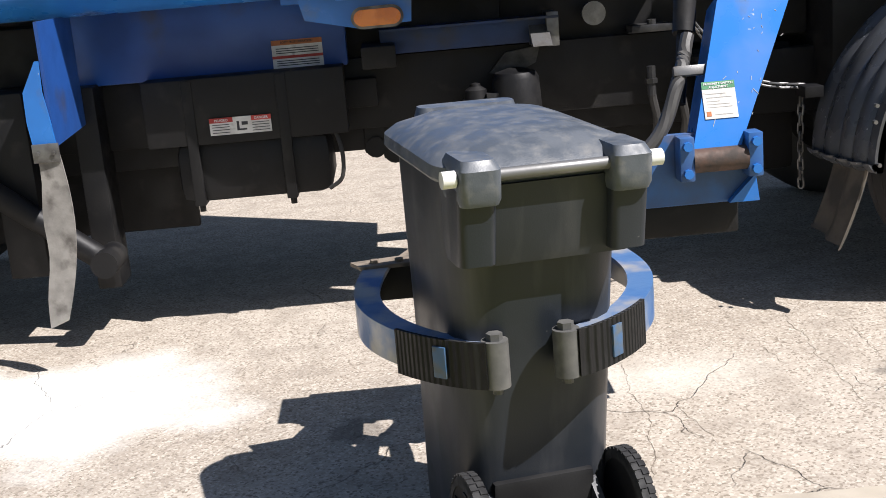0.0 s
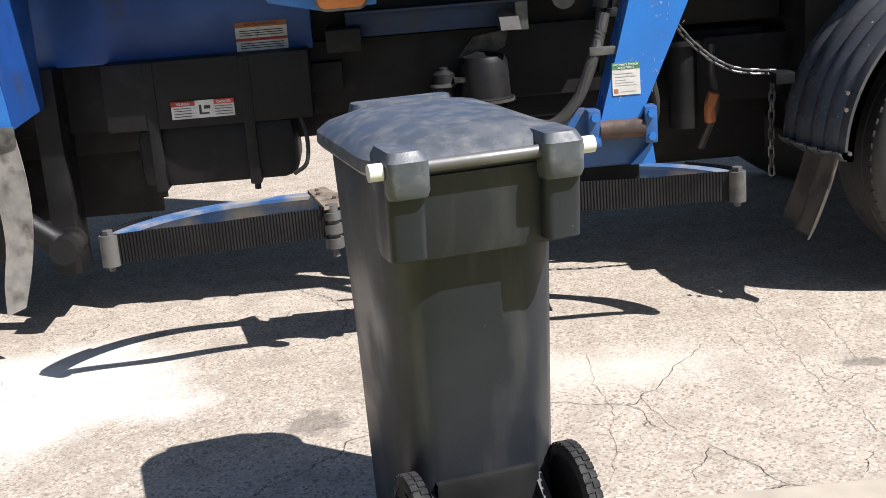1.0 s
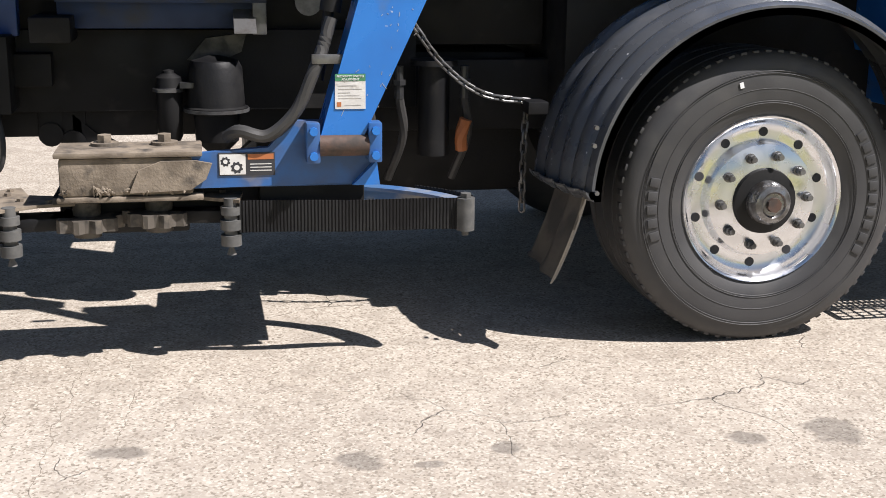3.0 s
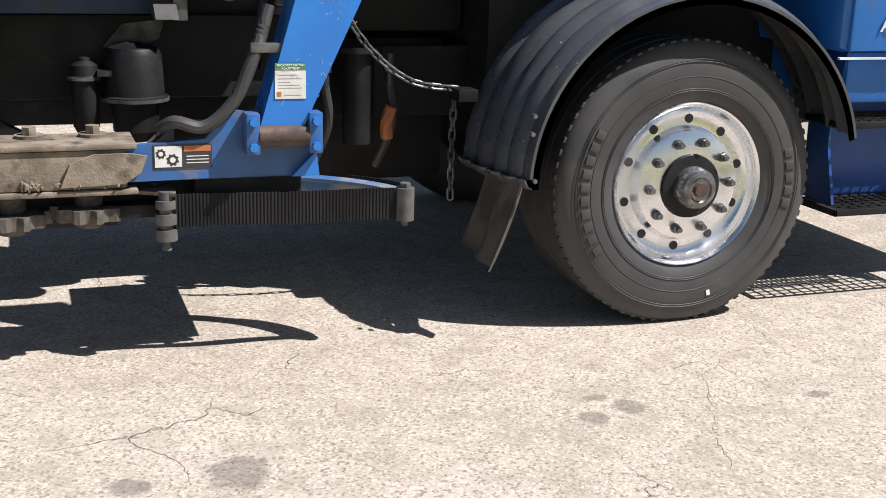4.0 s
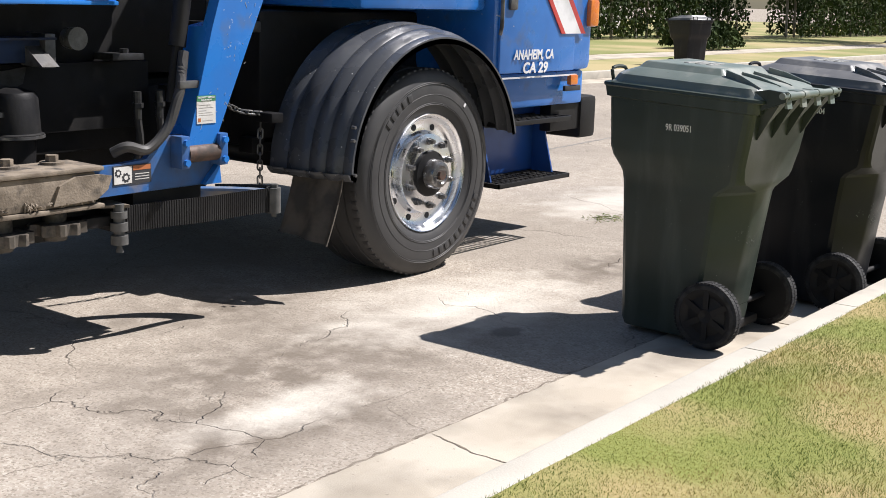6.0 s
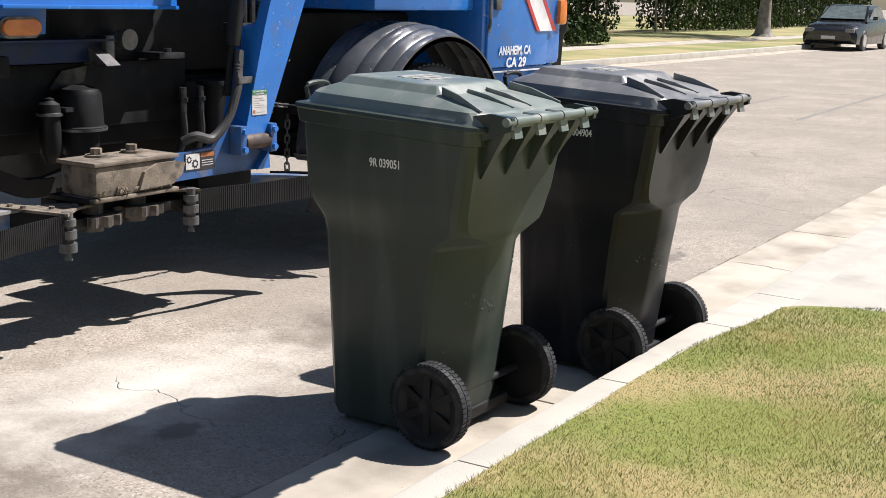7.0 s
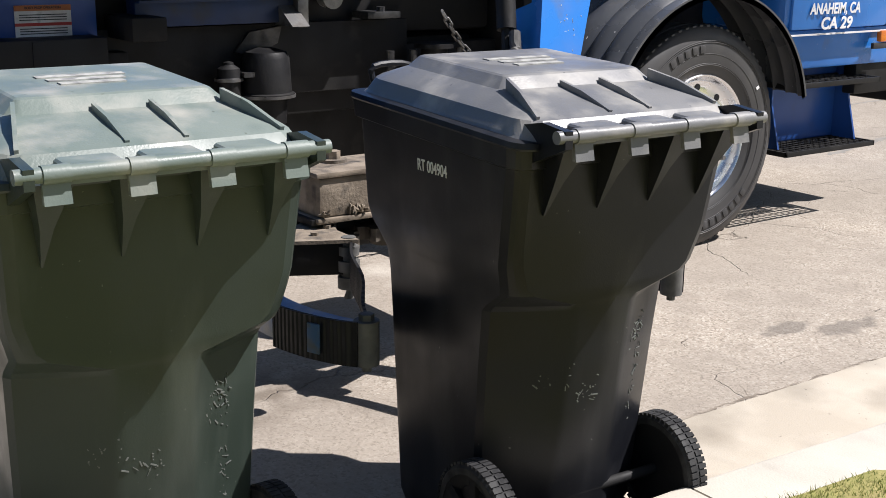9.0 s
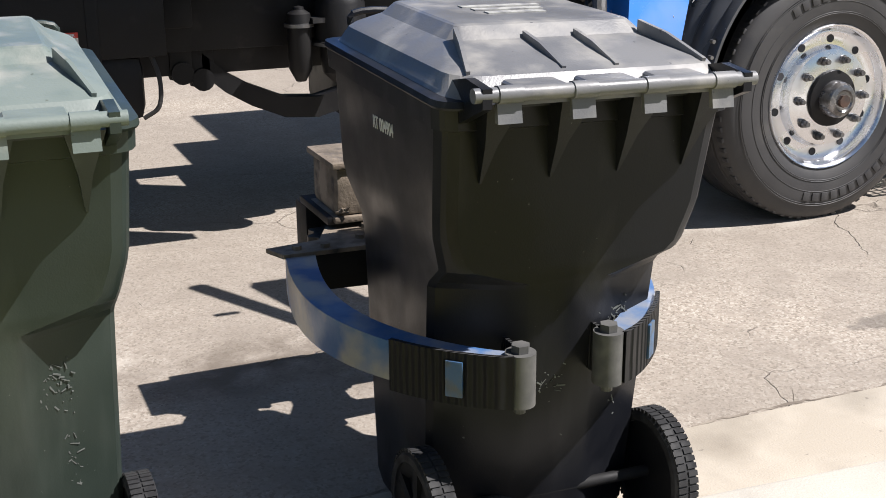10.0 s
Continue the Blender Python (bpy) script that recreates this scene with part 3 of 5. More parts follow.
house = tagged(empty("house", Matrix.Translation((38, 24, 0.15))), "pale stucco house with a dark garage opening", "house")
bm = B()
box(bm, -14, 12, 0, 8, 0, 4.2)
part("wall", bm, "stucco", house)
bm = B()
prism(bm, [(-15, 4.2), (13, 4.2), (12, 5.6), (-14, 5.6)], "y", -0.8, 9)
part("roof", bm, "shade_wood", house)
bm = B()
box(bm, -4.5, -0.5, -0.12, 0.02, 0, 2.4, 0.03)
part("garage_door", bm, "shade_wood", house)


def street_tree(x, y, seed):
    t = tagged(empty("tree", Matrix.Translation((x, y, 0.15))), "street tree with pale mottled trunk and thin crown", "tree")
    bm = B()
    rings = []
    for z, r in ((0, 0.5), (0.12, 0.36), (0.4, 0.28), (1.2, 0.23), (2.6, 0.2), (4.2, 0.17)):
        rings.append([((r + 0.03 * math.sin(3 * a)) * math.cos(a) + 0.06 * z, (r + 0.03 * math.cos(2 * a)) * math.sin(a), z) for a in (k * math.tau / 14 for k in range(14))])
    loft(bm, rings)
    for k in range(5):
        a = k * 1.26
        tube(bm, curve_points([(0.24, 0, 3.9), (0.24 + 0.8 * math.cos(a), 0.8 * math.sin(a), 5.0), (0.24 + 2.0 * math.cos(a), 2.0 * math.sin(a), 6.2)], 4), 0.09, 7)
    part("trunk", bm, "bark", t)
    bm = B()

    def inside(rng):
        k = rng.randrange(9)
        a, b = k * 0.7, 2.6 + 0.7 * math.sin(k * 2.3)
        return (0.24 + b * math.cos(a) + rng.gauss(0, 0.65), b * math.sin(a) + rng.gauss(0, 0.65), 6.3 + 0.5 * math.cos(k * 1.7) + rng.gauss(0, 0.5))
    leaf_cloud(bm, 9000, inside, 0.2, seed)
    part("crown", bm, "leaf", t)


street_tree(50.2, 12.6, 11)


def parked_car(x, y):
    c = tagged(empty("car", Matrix.Translation((x, y, 0))), "black sedan parked at the far curb facing this way", "car")
    bm = B()
    rings = []
    # length along x, nose at -x
    for px, zl, zh, w in ((-2.2, 0.32, 0.6, 0.68), (-2.05, 0.22, 0.72, 0.82), (-1.5, 0.2, 0.84, 0.87), (-0.7, 0.2, 0.92, 0.88), (1.4, 0.2, 0.96, 0.88), (2.0, 0.24, 0.95, 0.84), (2.2, 0.36, 0.82, 0.74)):
        rings.append([(px, -w, zl), (px, -w - 0.02, (zl + zh) / 2), (px, -w + 0.06, zh - 0.06), (px, -w + 0.22, zh), (px, w - 0.22, zh), (px, w - 0.06, zh - 0.06), (px, w + 0.02, (zl + zh) / 2), (px, w, zl)])
    loft(bm, rings)
    rings = []
    for px, zh, w in ((-0.85, 0.91, 0.78), (-0.05, 1.38, 0.62), (0.9, 1.42, 0.62), (1.75, 0.95, 0.74)):
        rings.append([(px, -0.8, 0.88), (px, -w, zh), (px, w, zh), (px, 0.8, 0.88)])
    loft(bm, rings)
    part("body", bm, "car_paint", c)
    bm = B()
    vs = [bm.verts.new(p) for p in ((-0.79, -0.7, 0.965), (-0.12, -0.57, 1.36), (-0.12, 0.57, 1.36), (-0.79, 0.7, 0.965))]
    fr = bm.faces.new(vs)
    bmesh.ops.translate(bm, verts=vs, vec=(-0.025, 0, 0.012))
    bmesh.ops.solidify(bm, geom=[fr], thickness=0.006)
    part("windshield", bm, "window", c)
    for s in (-1, 1):
        bm = B()
        prism(bm, [(-0.5, 0.98), (0.02, 1.33), (0.85, 1.36), (1.4, 1.0)], "y", s * 0.765, s * 0.775)
        part("side_window", bm, "window", c)
        bm = B()
        box(bm, -2.2, -2.05, s * 0.62 - 0.14, s * 0.62 + 0.14, 0.56, 0.68, 0.03)
        part("headlight", bm, "glass", c)
        bm = B()
        box(bm, -0.62, -0.5, s * 0.98 - 0.08, s * 0.98 + 0.08, 0.95, 1.06, 0.03)
        part("mirror", bm, "car_paint", c)
        for px in (-1.35, 1.35):
            bm = B()
            revolve(bm, [(0.0, -0.1), (0.2, -0.1), (0.3, -0.1), (0.32, -0.06), (0.32, 0.06), (0.3, 0.1), (0.0, 0.1)], 24)
            w = part("wheel", bm, "tyre", c)
            w.location = (px, s * 0.8, 0.32)
            bm = B()
            revolve(bm, [(0.0, s * 0.112), (0.06, s * 0.115), (0.2, s * 0.104), (0.2, s * 0.05)], 20)
            part("rim", bm, "chrome", w)
    bm = B()
    box(bm, -2.26, -2.22, -0.22, 0.22, 0.36, 0.46, 0.005)
    part("number_plate", bm, "white", c)


parked_car(45.6, 8.3)


# ---- roll carts ----
def cart_wheel(parent, x, y, r, w, s, treads=54):
    bm = B()
    revolve(bm, [(r * 0.93, -w / 2), (r, -w * 0.35), (r, w * 0.35), (r * 0.93, w / 2), (r * 0.82, w / 2), (r * 0.82, -w / 2), (r * 0.93, -w / 2)], 40)
    for k in range(treads):
        a = k * math.tau / treads
        for side in (-1, 1):
            m = Matrix.Rotation(a + side * 0.05, 4, "Y") @ Matrix.Translation((0, side * w * 0.24, r))
            box(bm, -0.35 * math.pi * r / treads * 2, 0.35 * math.pi * r / treads * 2, -w * 0.2, w * 0.2, -0.004, 0.0026, 0, m)
    tyre = part("wheel", bm, "tread", parent, "black ribbed plastic wheel")
    tyre.matrix_basis = pose(x, y, r + 0.003, 0, 0, 90)
    bm = B()
    revolve(bm, [(0.0, s * w * 0.30), (0.028, s * w * 0.42), (0.04, s * w * 0.3), (r * 0.6, s * w * 0.18), (r * 0.72, s * w * 0.4), (r * 0.84, s * w * 0.44), (r * 0.84, -s * w * 0.4), (0, -s * w * 0.4)], 32)
    part("wheel_hub", bm, "wheel_black", tyre)
    for k in range(6):
        bm = B()
        box(bm, -0.012, 0.012, s * w * 0.2 - 0.012, s * w * 0.2 + 0.012, 0.03, r * 0.75, 0, Matrix.Rotation(k * math.tau / 6, 4, "Y"))
        part("spoke", bm, "wheel_black", tyre)
    return tyre


def tub_ring(half, back, front, z, r, cx, cy):
    """One level of the tub: round front corners, bevelled rear corners cx by cy."""
    pts = []
    for s in (1, -1):
        for k in range(5):
            a = radians(22.5 * k if s > 0 else 90 - 22.5 * k)
            pts.append((s * (half - r + r * math.cos(a)), front - r + r * math.sin(a), z))
    d = Vector((cx, -cy)).normalized() * 0.012
    left = [(-half, back + cy + 0.012), (-half + d.x, back + cy + d.y), (-half + cx - d.x, back - d.y), (-half + cx + 0.012, back)]
    pts += [(x, y, z) for x, y in left] + [(-x, y, z) for x, y in reversed(left)]
    return pts


def big_cart(name_label, origin, body_mat, lid_mat, code, code_label, code_z):
    """A large two-wheeled cart: width along x, hinge bar at -y, front at +y."""
    c = tagged(empty("trash_cart", origin), name_label, "trash cart", group="carts at the curb")
    bm = B()
    # lower tub, shoulder and upper collar
    rings = [tub_ring(0.235, -0.18, 0.228, 0.02, 0.05, 0.15, 0.07), tub_ring(0.242, -0.2, 0.238, 0.05, 0.05, 0.155, 0.075),
             tub_ring(0.256, -0.263, 0.256, 0.5, 0.055, 0.18, 0.095), tub_ring(0.26, -0.281, 0.262, 0.63, 0.055, 0.18, 0.097),
             tub_ring(0.261, -0.283, 0.263, 0.645, 0.055, 0.165, 0.086), tub_ring(0.264, -0.291, 0.267, 0.685, 0.05, 0.045, 0.036), tub_ring(0.27, -0.293, 0.275, 0.705, 0.05, 0.03, 0.03), tub_ring(0.283, -0.3, 0.304, 0.755, 0.045, 0.026, 0.028),
             tub_ring(0.288, -0.308, 0.313, 0.79, 0.042, 0.024, 0.026),
             tub_ring(0.298, -0.338, 0.318, 0.985, 0.035, 0.025, 0.025), tub_ring(0.308, -0.352, 0.33, 0.99, 0.03, 0.025, 0.025), tub_ring(0.31, -0.355, 0.338, 1.03, 0.03, 0.025, 0.025)]
    loft(bm, rings)
    part("body", bm, body_mat, c, smooth=20)
    # hinge gussets and handle bar
    for k, gx in enumerate((-0.215, -0.072, 0.072, 0.215)):
        bm = B()
        loft(bm, [[(gx - 0.034, -0.43, 1.052), (gx + 0.034, -0.43, 1.052), (gx + 0.034, -0.33, 1.052), (gx - 0.034, -0.33, 1.052)],
                  [(gx - 0.012, -0.372, 0.96), (gx + 0.012, -0.372, 0.96), (gx + 0.012, -0.32, 0.96), (gx - 0.012, -0.32, 0.96)],
                  [(gx - 0.002, -0.326, 0.87), (gx + 0.002, -0.326, 0.87), (gx + 0.002, -0.315, 0.87), (gx - 0.002, -0.315, 0.87)]])
        part("gusset", bm, body_mat, c)
        bm = B()
        loft(bm, [[(x, -0.443 + r * math.cos(q), 1.072 + r * math.sin(q)) for q in (radians(v) for v in range(90, 275, 20)) for r in (0.0155,)] + [(x, -0.45, 1.022), (x, -0.438, 1.022), (x, -0.43, 1.085)] for x in (gx - 0.023, gx + 0.023)])
        part("hinge_clip", bm, lid_mat, c, "gray hinge strap over the bar")
    bm = B()
    cyl(bm, (-0.283, -0.443, 1.072), (0.283, -0.443, 1.072), 0.013, 20)
    part("handle_bar", bm, lid_mat, c)
    for s in (-1, 1):
        bm = B()
        prism(bm, [(-0.32, 0.99), (-0.455, 1.05), (-0.455, 1.085), (-0.38, 1.09), (-0.25, 1.06), (-0.25, 1.0)], "x", s * 0.252, s * 0.27)
        part("handle_cheek", bm, body_mat, c)
    # lid: a thin rim, a shallow dome and a crisp raised pad
    bm = B()
    loft(bm, [rrect(-0.312, 0.312, -0.372, 0.345, 1.031, 0.04), rrect(-0.316, 0.316, -0.376, 0.35, 1.036, 0.045), rrect(-0.314, 0.314, -0.374, 0.348, 1.047, 0.045), rrect(-0.3, 0.3, -0.36, 0.335, 1.05, 0.045)])
    part("lid_rim", bm, body_mat, c, smooth=25)
    bm = B()
    rings = [rrect(-0.298, 0.298, -0.376, 0.332, 1.044, 0.05), rrect(-0.288, 0.288, -0.37, 0.322, 1.056, 0.055),
             rrect(-0.275, 0.275, -0.345, 0.308, 1.084, 0.06), rrect(-0.264, 0.264, -0.318, 0.297, 1.093, 0.06),
             rrect(-0.215, 0.215, -0.17, 0.235, 1.117, 0.03), rrect(-0.19, 0.19, -0.142, 0.212, 1.14, 0.012), rrect(-0.184, 0.184, -0.135, 0.206, 1.143, 0.012)]
    loft(bm, rings)
    part("lid", bm, lid_mat, c, "weathered domed lid", smooth=14)
    # raised fins in place of the lid's grooves, to draw their shadow lines
    for gx, lean in ((-0.2, -0.045), (0.2, 0.045), (-0.055, 0.0), (0.055, 0.0)):
        bm = B()
        tall = 0.02 if lean else 0.008
        prof = [(-0.165, 1.1), (-0.165, 1.122 + tall), (-0.24, 1.113 + tall * 0.7), (-0.335, 1.092), (-0.33, 1.075)]
        lo = [(gx - 0.004 + lean * (-0.165 - y) / 0.17, y, z) for y, z in prof]
        hi = [(gx + 0.004 + lean * (-0.165 - y) / 0.17, y, z) for y, z in prof]
        loft(bm, [lo, hi])
        part("groove_fin", bm, lid_mat, c)
    for gx in (-0.143, 0.0, 0.143):
        bm = B()
        loft(bm, [rrect(gx - 0.055, gx + 0.055, -0.435, -0.36, 1.05, 0.008), rrect(gx - 0.052, gx + 0.052, -0.435, -0.36, 1.076, 0.008), rrect(gx - 0.048, gx + 0.048, -0.428, -0.362, 1.08, 0.008)])
        part("hinge_tab", bm, lid_mat, c)
    for s in (-1, 1):
        bm = B()
        tube(bm, curve_points([(s * 0.19 - 0.05, 0.33, 1.05), (s * 0.19 - 0.05, 0.335, 1.1), (s * 0.19 + 0.05, 0.335, 1.1), (s * 0.19 + 0.05, 0.33, 1.05)], 4), 0.008, 8)
        part("lid_grip", bm, body_mat, c)
    bm = B()
    for k in range(3):
        box(bm, -0.09 + k * 0.01, 0.09 - k * 0.015, 0.06 - k * 0.045, 0.085 - k * 0.045, 1.142, 1.1455)
    part("lid_print", bm, "lid_ink", c, "worn pale print on the lid")
    # axle, foot bar and wheels
    bm = B()
    cyl(bm, (-0.28, -0.2, 0.141), (0.28, -0.2, 0.141), 0.013, 12)
    part("axle", bm, "wheel_black", c)
    bm = B()
    box(bm, -0.19, 0.19, -0.215, -0.13, 0.03, 0.07, 0.012)
    part("foot_bar", bm, "wheel_black", c)
    for s in (-1, 1):
        cart_wheel(c, s * 0.275, -0.2, 0.138, 0.055, -s)
    # stencilled number on the flank
    t = lettering("stencil_number", code, 0.038, pose(-0.2905 - 0.05 * (code_z - 0.83), -0.02, code_z, 90, 0, -90) @ Matrix.Rotation(radians(3), 4, "X"), "stencil", c, 0.72)
    tagged(t, code_label)
    # scrapes on the back corner
    rng = random.Random(len(name_label))
    bm = B()
    for _ in range(120):
        cx, cz, wide, tall = rng.choice(((0.165, 0.5, 0.012, 0.07), (0.16, 0.33, 0.01, 0.08), (-0.1, 0.46, 0.022, 0.02), (-0.02, 0.42, 0.02, 0.018), (0.13, 0.53, 0.02, 0.02)))
        x, z = rng.gauss(cx, wide), rng.gauss(cz, tall)
        y = -0.2003 - (z - 0.05) * 0.14 + max(0, abs(x) - 0.07) * 0.47
        w, h, a = 0.001 + 0.011 * rng.random() ** 3, rng.uniform(0.0004, 0.0017), rng.gauss(0.4, 0.5) + (1.2 if rng.random() < 0.3 else 0)
        if abs(x) < 0.175 and 0.08 < z < 0.6:
            box(bm, -w, w, -0.001, 0.001, -h, h, 0, Matrix.Translation((x, y, z)) @ Matrix.Rotation(math.copysign(0.44 if abs(x) > 0.07 else 0, x), 4, "Z") @ Matrix.Rotation(a, 4, "Y"))
    tagged(part("scuff_mark", bm, "scuff", c), "fine pale scrapes", kind="stuff")
    # the rim and lid rise a little towards the front
    for ob in c.children:
        if ob.data and not ob.name.startswith(("wheel", "stencil")):
            for v in ob.data.vertices:
                v.co.z += 0.042 * v.co.y * min(max((v.co.z - 0.88) / 0.1, 0), 1)
    return c


green_cart = big_cart("dark green roll cart with faded lid standing in the gutter", pose(8.378, -0.025, 0.006, 0, 0, -1), "cart_green", "lid_green", "9R 039051", "pale stencilled number", 0.882)
black_cart = big_cart("black roll cart with faded gray lid at the curb", pose(9.365, -0.2, 0.006, 0, 0, -2.5), "cart_black", "lid_black", "RT 004904", "pale stencilled number", 0.914)


def small_cart(origin):
    """The narrower cart with a steel bar through its lid."""
    c = tagged(empty("trash_cart", origin), "charcoal roll cart with steel hinge bar and white caps", "trash cart")
    bm = B()
    rings = [rrect(-0.203, 0.206, -0.17, 0.28, 0.03, 0.08), rrect(-0.207, 0.21, -0.18, 0.29, 0.2, 0.09), rrect(-0.216, 0.222, -0.215, 0.31, 0.55, 0.12),
             rrect(-0.226, 0.23, -0.235, 0.325, 0.8, 0.13), rrect(-0.23, 0.233, -0.245, 0.33, 0.99, 0.12)]
    loft(bm, rings)
    part("body", bm, "cart_dark", c)
    # collar behind, under the bar
    bm = B()
    rings = [rrect(-0.222, 0.222, -0.275, -0.14, 0.80, 0.03), rrect(-0.228, 0.228, -0.285, -0.14, 0.83, 0.03), rrect(-0.234, 0.234, -0.3, -0.14, 0.985, 0.03)]
    loft(bm, rings)
    part("collar", bm, "cart_dark", c)
    for s in (-1, 1):
        bm = B()
        loft(bm, [rrect(s * 0.19 - 0.045, s * 0.19 + 0.045, -0.318, -0.22, 0.815, 0.02), rrect(s * 0.19 - 0.048, s * 0.19 + 0.048, -0.333, -0.22, 0.985, 0.02)])
        part("corner_post", bm, "cart_dark", c)
        bm = B()
        loft(bm, [rrect(s * 0.187 - 0.046, s * 0.187 + 0.046, -0.345, -0.19, 0.952, 0.018), rrect(s * 0.187 - 0.05, s * 0.187 + 0.05, -0.352, -0.19, 0.966, 0.018), rrect(s * 0.187 - 0.05, s * 0.187 + 0.05, -0.354, -0.19, 1.0, 0.018), rrect(s * 0.187 - 0.05, s * 0.187 + 0.05, -0.356, -0.19, 1.03, 0.02), rrect(s * 0.187 - 0.04, s * 0.187 + 0.04, -0.34, -0.2, 1.05, 0.02)])
        part("hinge_block", bm, "cart_lid", c)
        bm = B()
        cyl(bm, (s * 0.24, -0.318, 1.012), (s * 0.272, -0.318, 1.012), 0.019, 14)
        part("end_cap", bm, "cap", c, "white plastic bar end cap")
    bm = B()
    cyl(bm, (-0.26, -0.318, 1.012), (0.26, -0.318, 1.012), 0.014, 18)
    part("hinge_bar", bm, "bar_steel", c)
    # curved lid
    bm = B()
    rings = [rrect(-0.252, 0.252, -0.29, 0.35, 0.985, 0.12, 8), rrect(-0.26, 0.26, -0.3, 0.358, 0.995, 0.12, 8), rrect(-0.258, 0.258, -0.298, 0.356, 1.022, 0.12, 8), rrect(-0.235, 0.235, -0.275, 0.335, 1.042, 0.12, 8),
             rrect(-0.17, 0.17, -0.21, 0.27, 1.066, 0.1, 8), rrect(-0.09, 0.09, -0.13, 0.19, 1.078, 0.07, 8)]
    loft(bm, rings)
    part("lid", bm, "cart_lid", c, "domed charcoal lid with rounded front")
    bm = B()
    loft(bm, [rrect(-0.15, 0.15, 0.28, 0.36, 1.035, 0.025), rrect(-0.14, 0.14, 0.29, 0.355, 1.07, 0.025)])
    part("lid_grip", bm, "cart_lid", c)
    # axle recess, steel foot bar and wheels
    bm = B()
    box(bm, -0.14, 0.14, -0.2, -0.12, 0.1, 0.24, 0.015)
    part("axle_housing", bm, "wheel_black", c)
    bm = B()
    cyl(bm, (-0.2, -0.25, 0.145), (0.2, -0.25, 0.145), 0.009, 12)
    part("foot_bar", bm, "bar_steel", c)
    for s in (-1, 1):
        bm = B()
        prism(bm, [(-0.16, 0.03), (-0.235, 0.08), (-0.27, 0.13), (-0.25, 0.165), (-0.18, 0.21)], "x", s * 0.13, s * 0.15)
        part("bracket", bm, "cart_dark", c)
        cart_wheel(c, s * 0.212, -0.24, 0.142, 0.04, -s, 38)
    for ob in c.children:
        if ob.data and not ob.name.startswith("wheel"):
            for v in ob.data.vertices:
                v.co.x *= 0.91
                v.co.y *= 0.98
                v.co.z *= 0.99
        elif ob.name.startswith("wheel"):
            ob.location.x *= 0.91
    return c


first_cart = small_cart(pose(-2.185, -0.06, 0.006, 0, 0, 14))
far_cart = tagged(copy_thing(black_cart, pose(26.14, 9.01, 0.006, 0, 0, 160)), "black roll cart at the curb across the street")

bm = B()
rng = random.Random(8)
for _ in range(130):
    c = Matrix.Translation((10.42 + rng.gauss(0, 0.07), 1.62 + rng.gauss(0, 0.05), 0.004 + 0.012 * rng.random())) @ Euler((rng.uniform(-0.4, 0.4), rng.uniform(-0.4, 0.4), rng.uniform(0, 6.3))).to_matrix().to_4x4()
    box(bm, -0.013, 0.013, -0.0025, 0.0025, -0.0006, 0.0006, 0, c)
tagged(part("leaf_clippings", bm, "clipping"), "small scatter of green leaf clippings on the asphalt", "leaves", kind="stuff")

# ---- garbage truck: x from the front wheel's hub, forward is +x ----
truck = tagged(empty("garbage_truck"), "blue side-loading garbage truck with greasy black chassis and grabber arm", "garbage truck")


def tpart(name, mat, build, label="", parent=None, smooth=35):
    bm = B()
    build(bm)
    return part(name, bm, mat, parent or truck, label, smooth)


HUB_Z, TYRE_R = 0.52, 0.525


def truck_tyre(bm, y0, y1):
    w = y1 - y0
    prof = [(0.285, 0.02), (0.31, 0.0), (0.36, -0.012), (0.43, -0.012), (0.475, -0.004), (0.505, 0.01), (0.517, 0.026), (0.521, 0.036)]
    full = [(r, y0 + y) for r, y in prof]
    for g in (0.25, 0.5, 0.75):
        yy = y0 + w * g
        full += [(0.523, yy - 0.013 - 0.02), (0.523, yy - 0.008), (0.512, yy - 0.006), (0.512, yy + 0.006), (0.523, yy + 0.008)]
    full += [(r, y1 - y) for r, y in reversed(prof)]
    revolve(bm, full, 96)


wheel = tpart("front_wheel", "tyre", lambda bm: truck_tyre(bm, -0.01, 0.38), "black truck tyre with blocky shoulder tread")


block = tpart("tread_block", "tyre", lambda bm: box(bm, -0.011, 0.011, 0.013, 0.05, 0.502, 0.5235, 0.003), parent=wheel)
for k in range(1, 72):
    ob = new("tread_block", block.data)
    ob.parent = wheel
    ob.matrix_basis = Matrix.Rotation(k * math.tau / 72, 4, "Y")


def sidewall_rings(bm):
    for r in (0.455, 0.447, 0.395, 0.352, 0.345):
        prof = [(r - 0.0015, -0.0215), (r, -0.0238), (r + 0.0015, -0.0215)]
        revolve(bm, prof, 96)


tpart("sidewall_ribs", "tyre", sidewall_rings, parent=wheel)


# raised unreadable marks round the sidewall
for base, n in ((80, 5), (-100, 10)):
    for k in range(n):
        m = Matrix.Rotation(radians(90 - base - (k - n / 2) * 6.6), 4, "Y")
        tpart("raised_mark", "tyre", lambda bm: box(bm, -0.016, 0.016, -0.027, -0.018, 0.4, 0.436, 0.003, m), parent=wheel)
tpart("chalk_mark", "letter", lambda bm: box(bm, -0.007, 0.007, -0.0255, -0.0235, 0.412, 0.432, 0, Matrix.Rotation(radians(90), 4, "Y")), "white paint mark on the tyre", parent=wheel)


def rim_build(bm):
    revolve(bm, [(0.302, 0.015), (0.303, -0.004), (0.297, -0.012), (0.288, -0.008), (0.282, 0.01), (0.274, 0.03), (0.262, 0.04), (0.24, 0.044), (0.212, 0.042), (0.204, 0.02), (0.198, -0.002), (0.16, -0.012), (0.1, -0.016), (0.0, -0.016)], 72)


rim = tpart("rim", "chrome", rim_build, "polished aluminium wheel rim", parent=wheel, smooth=50)


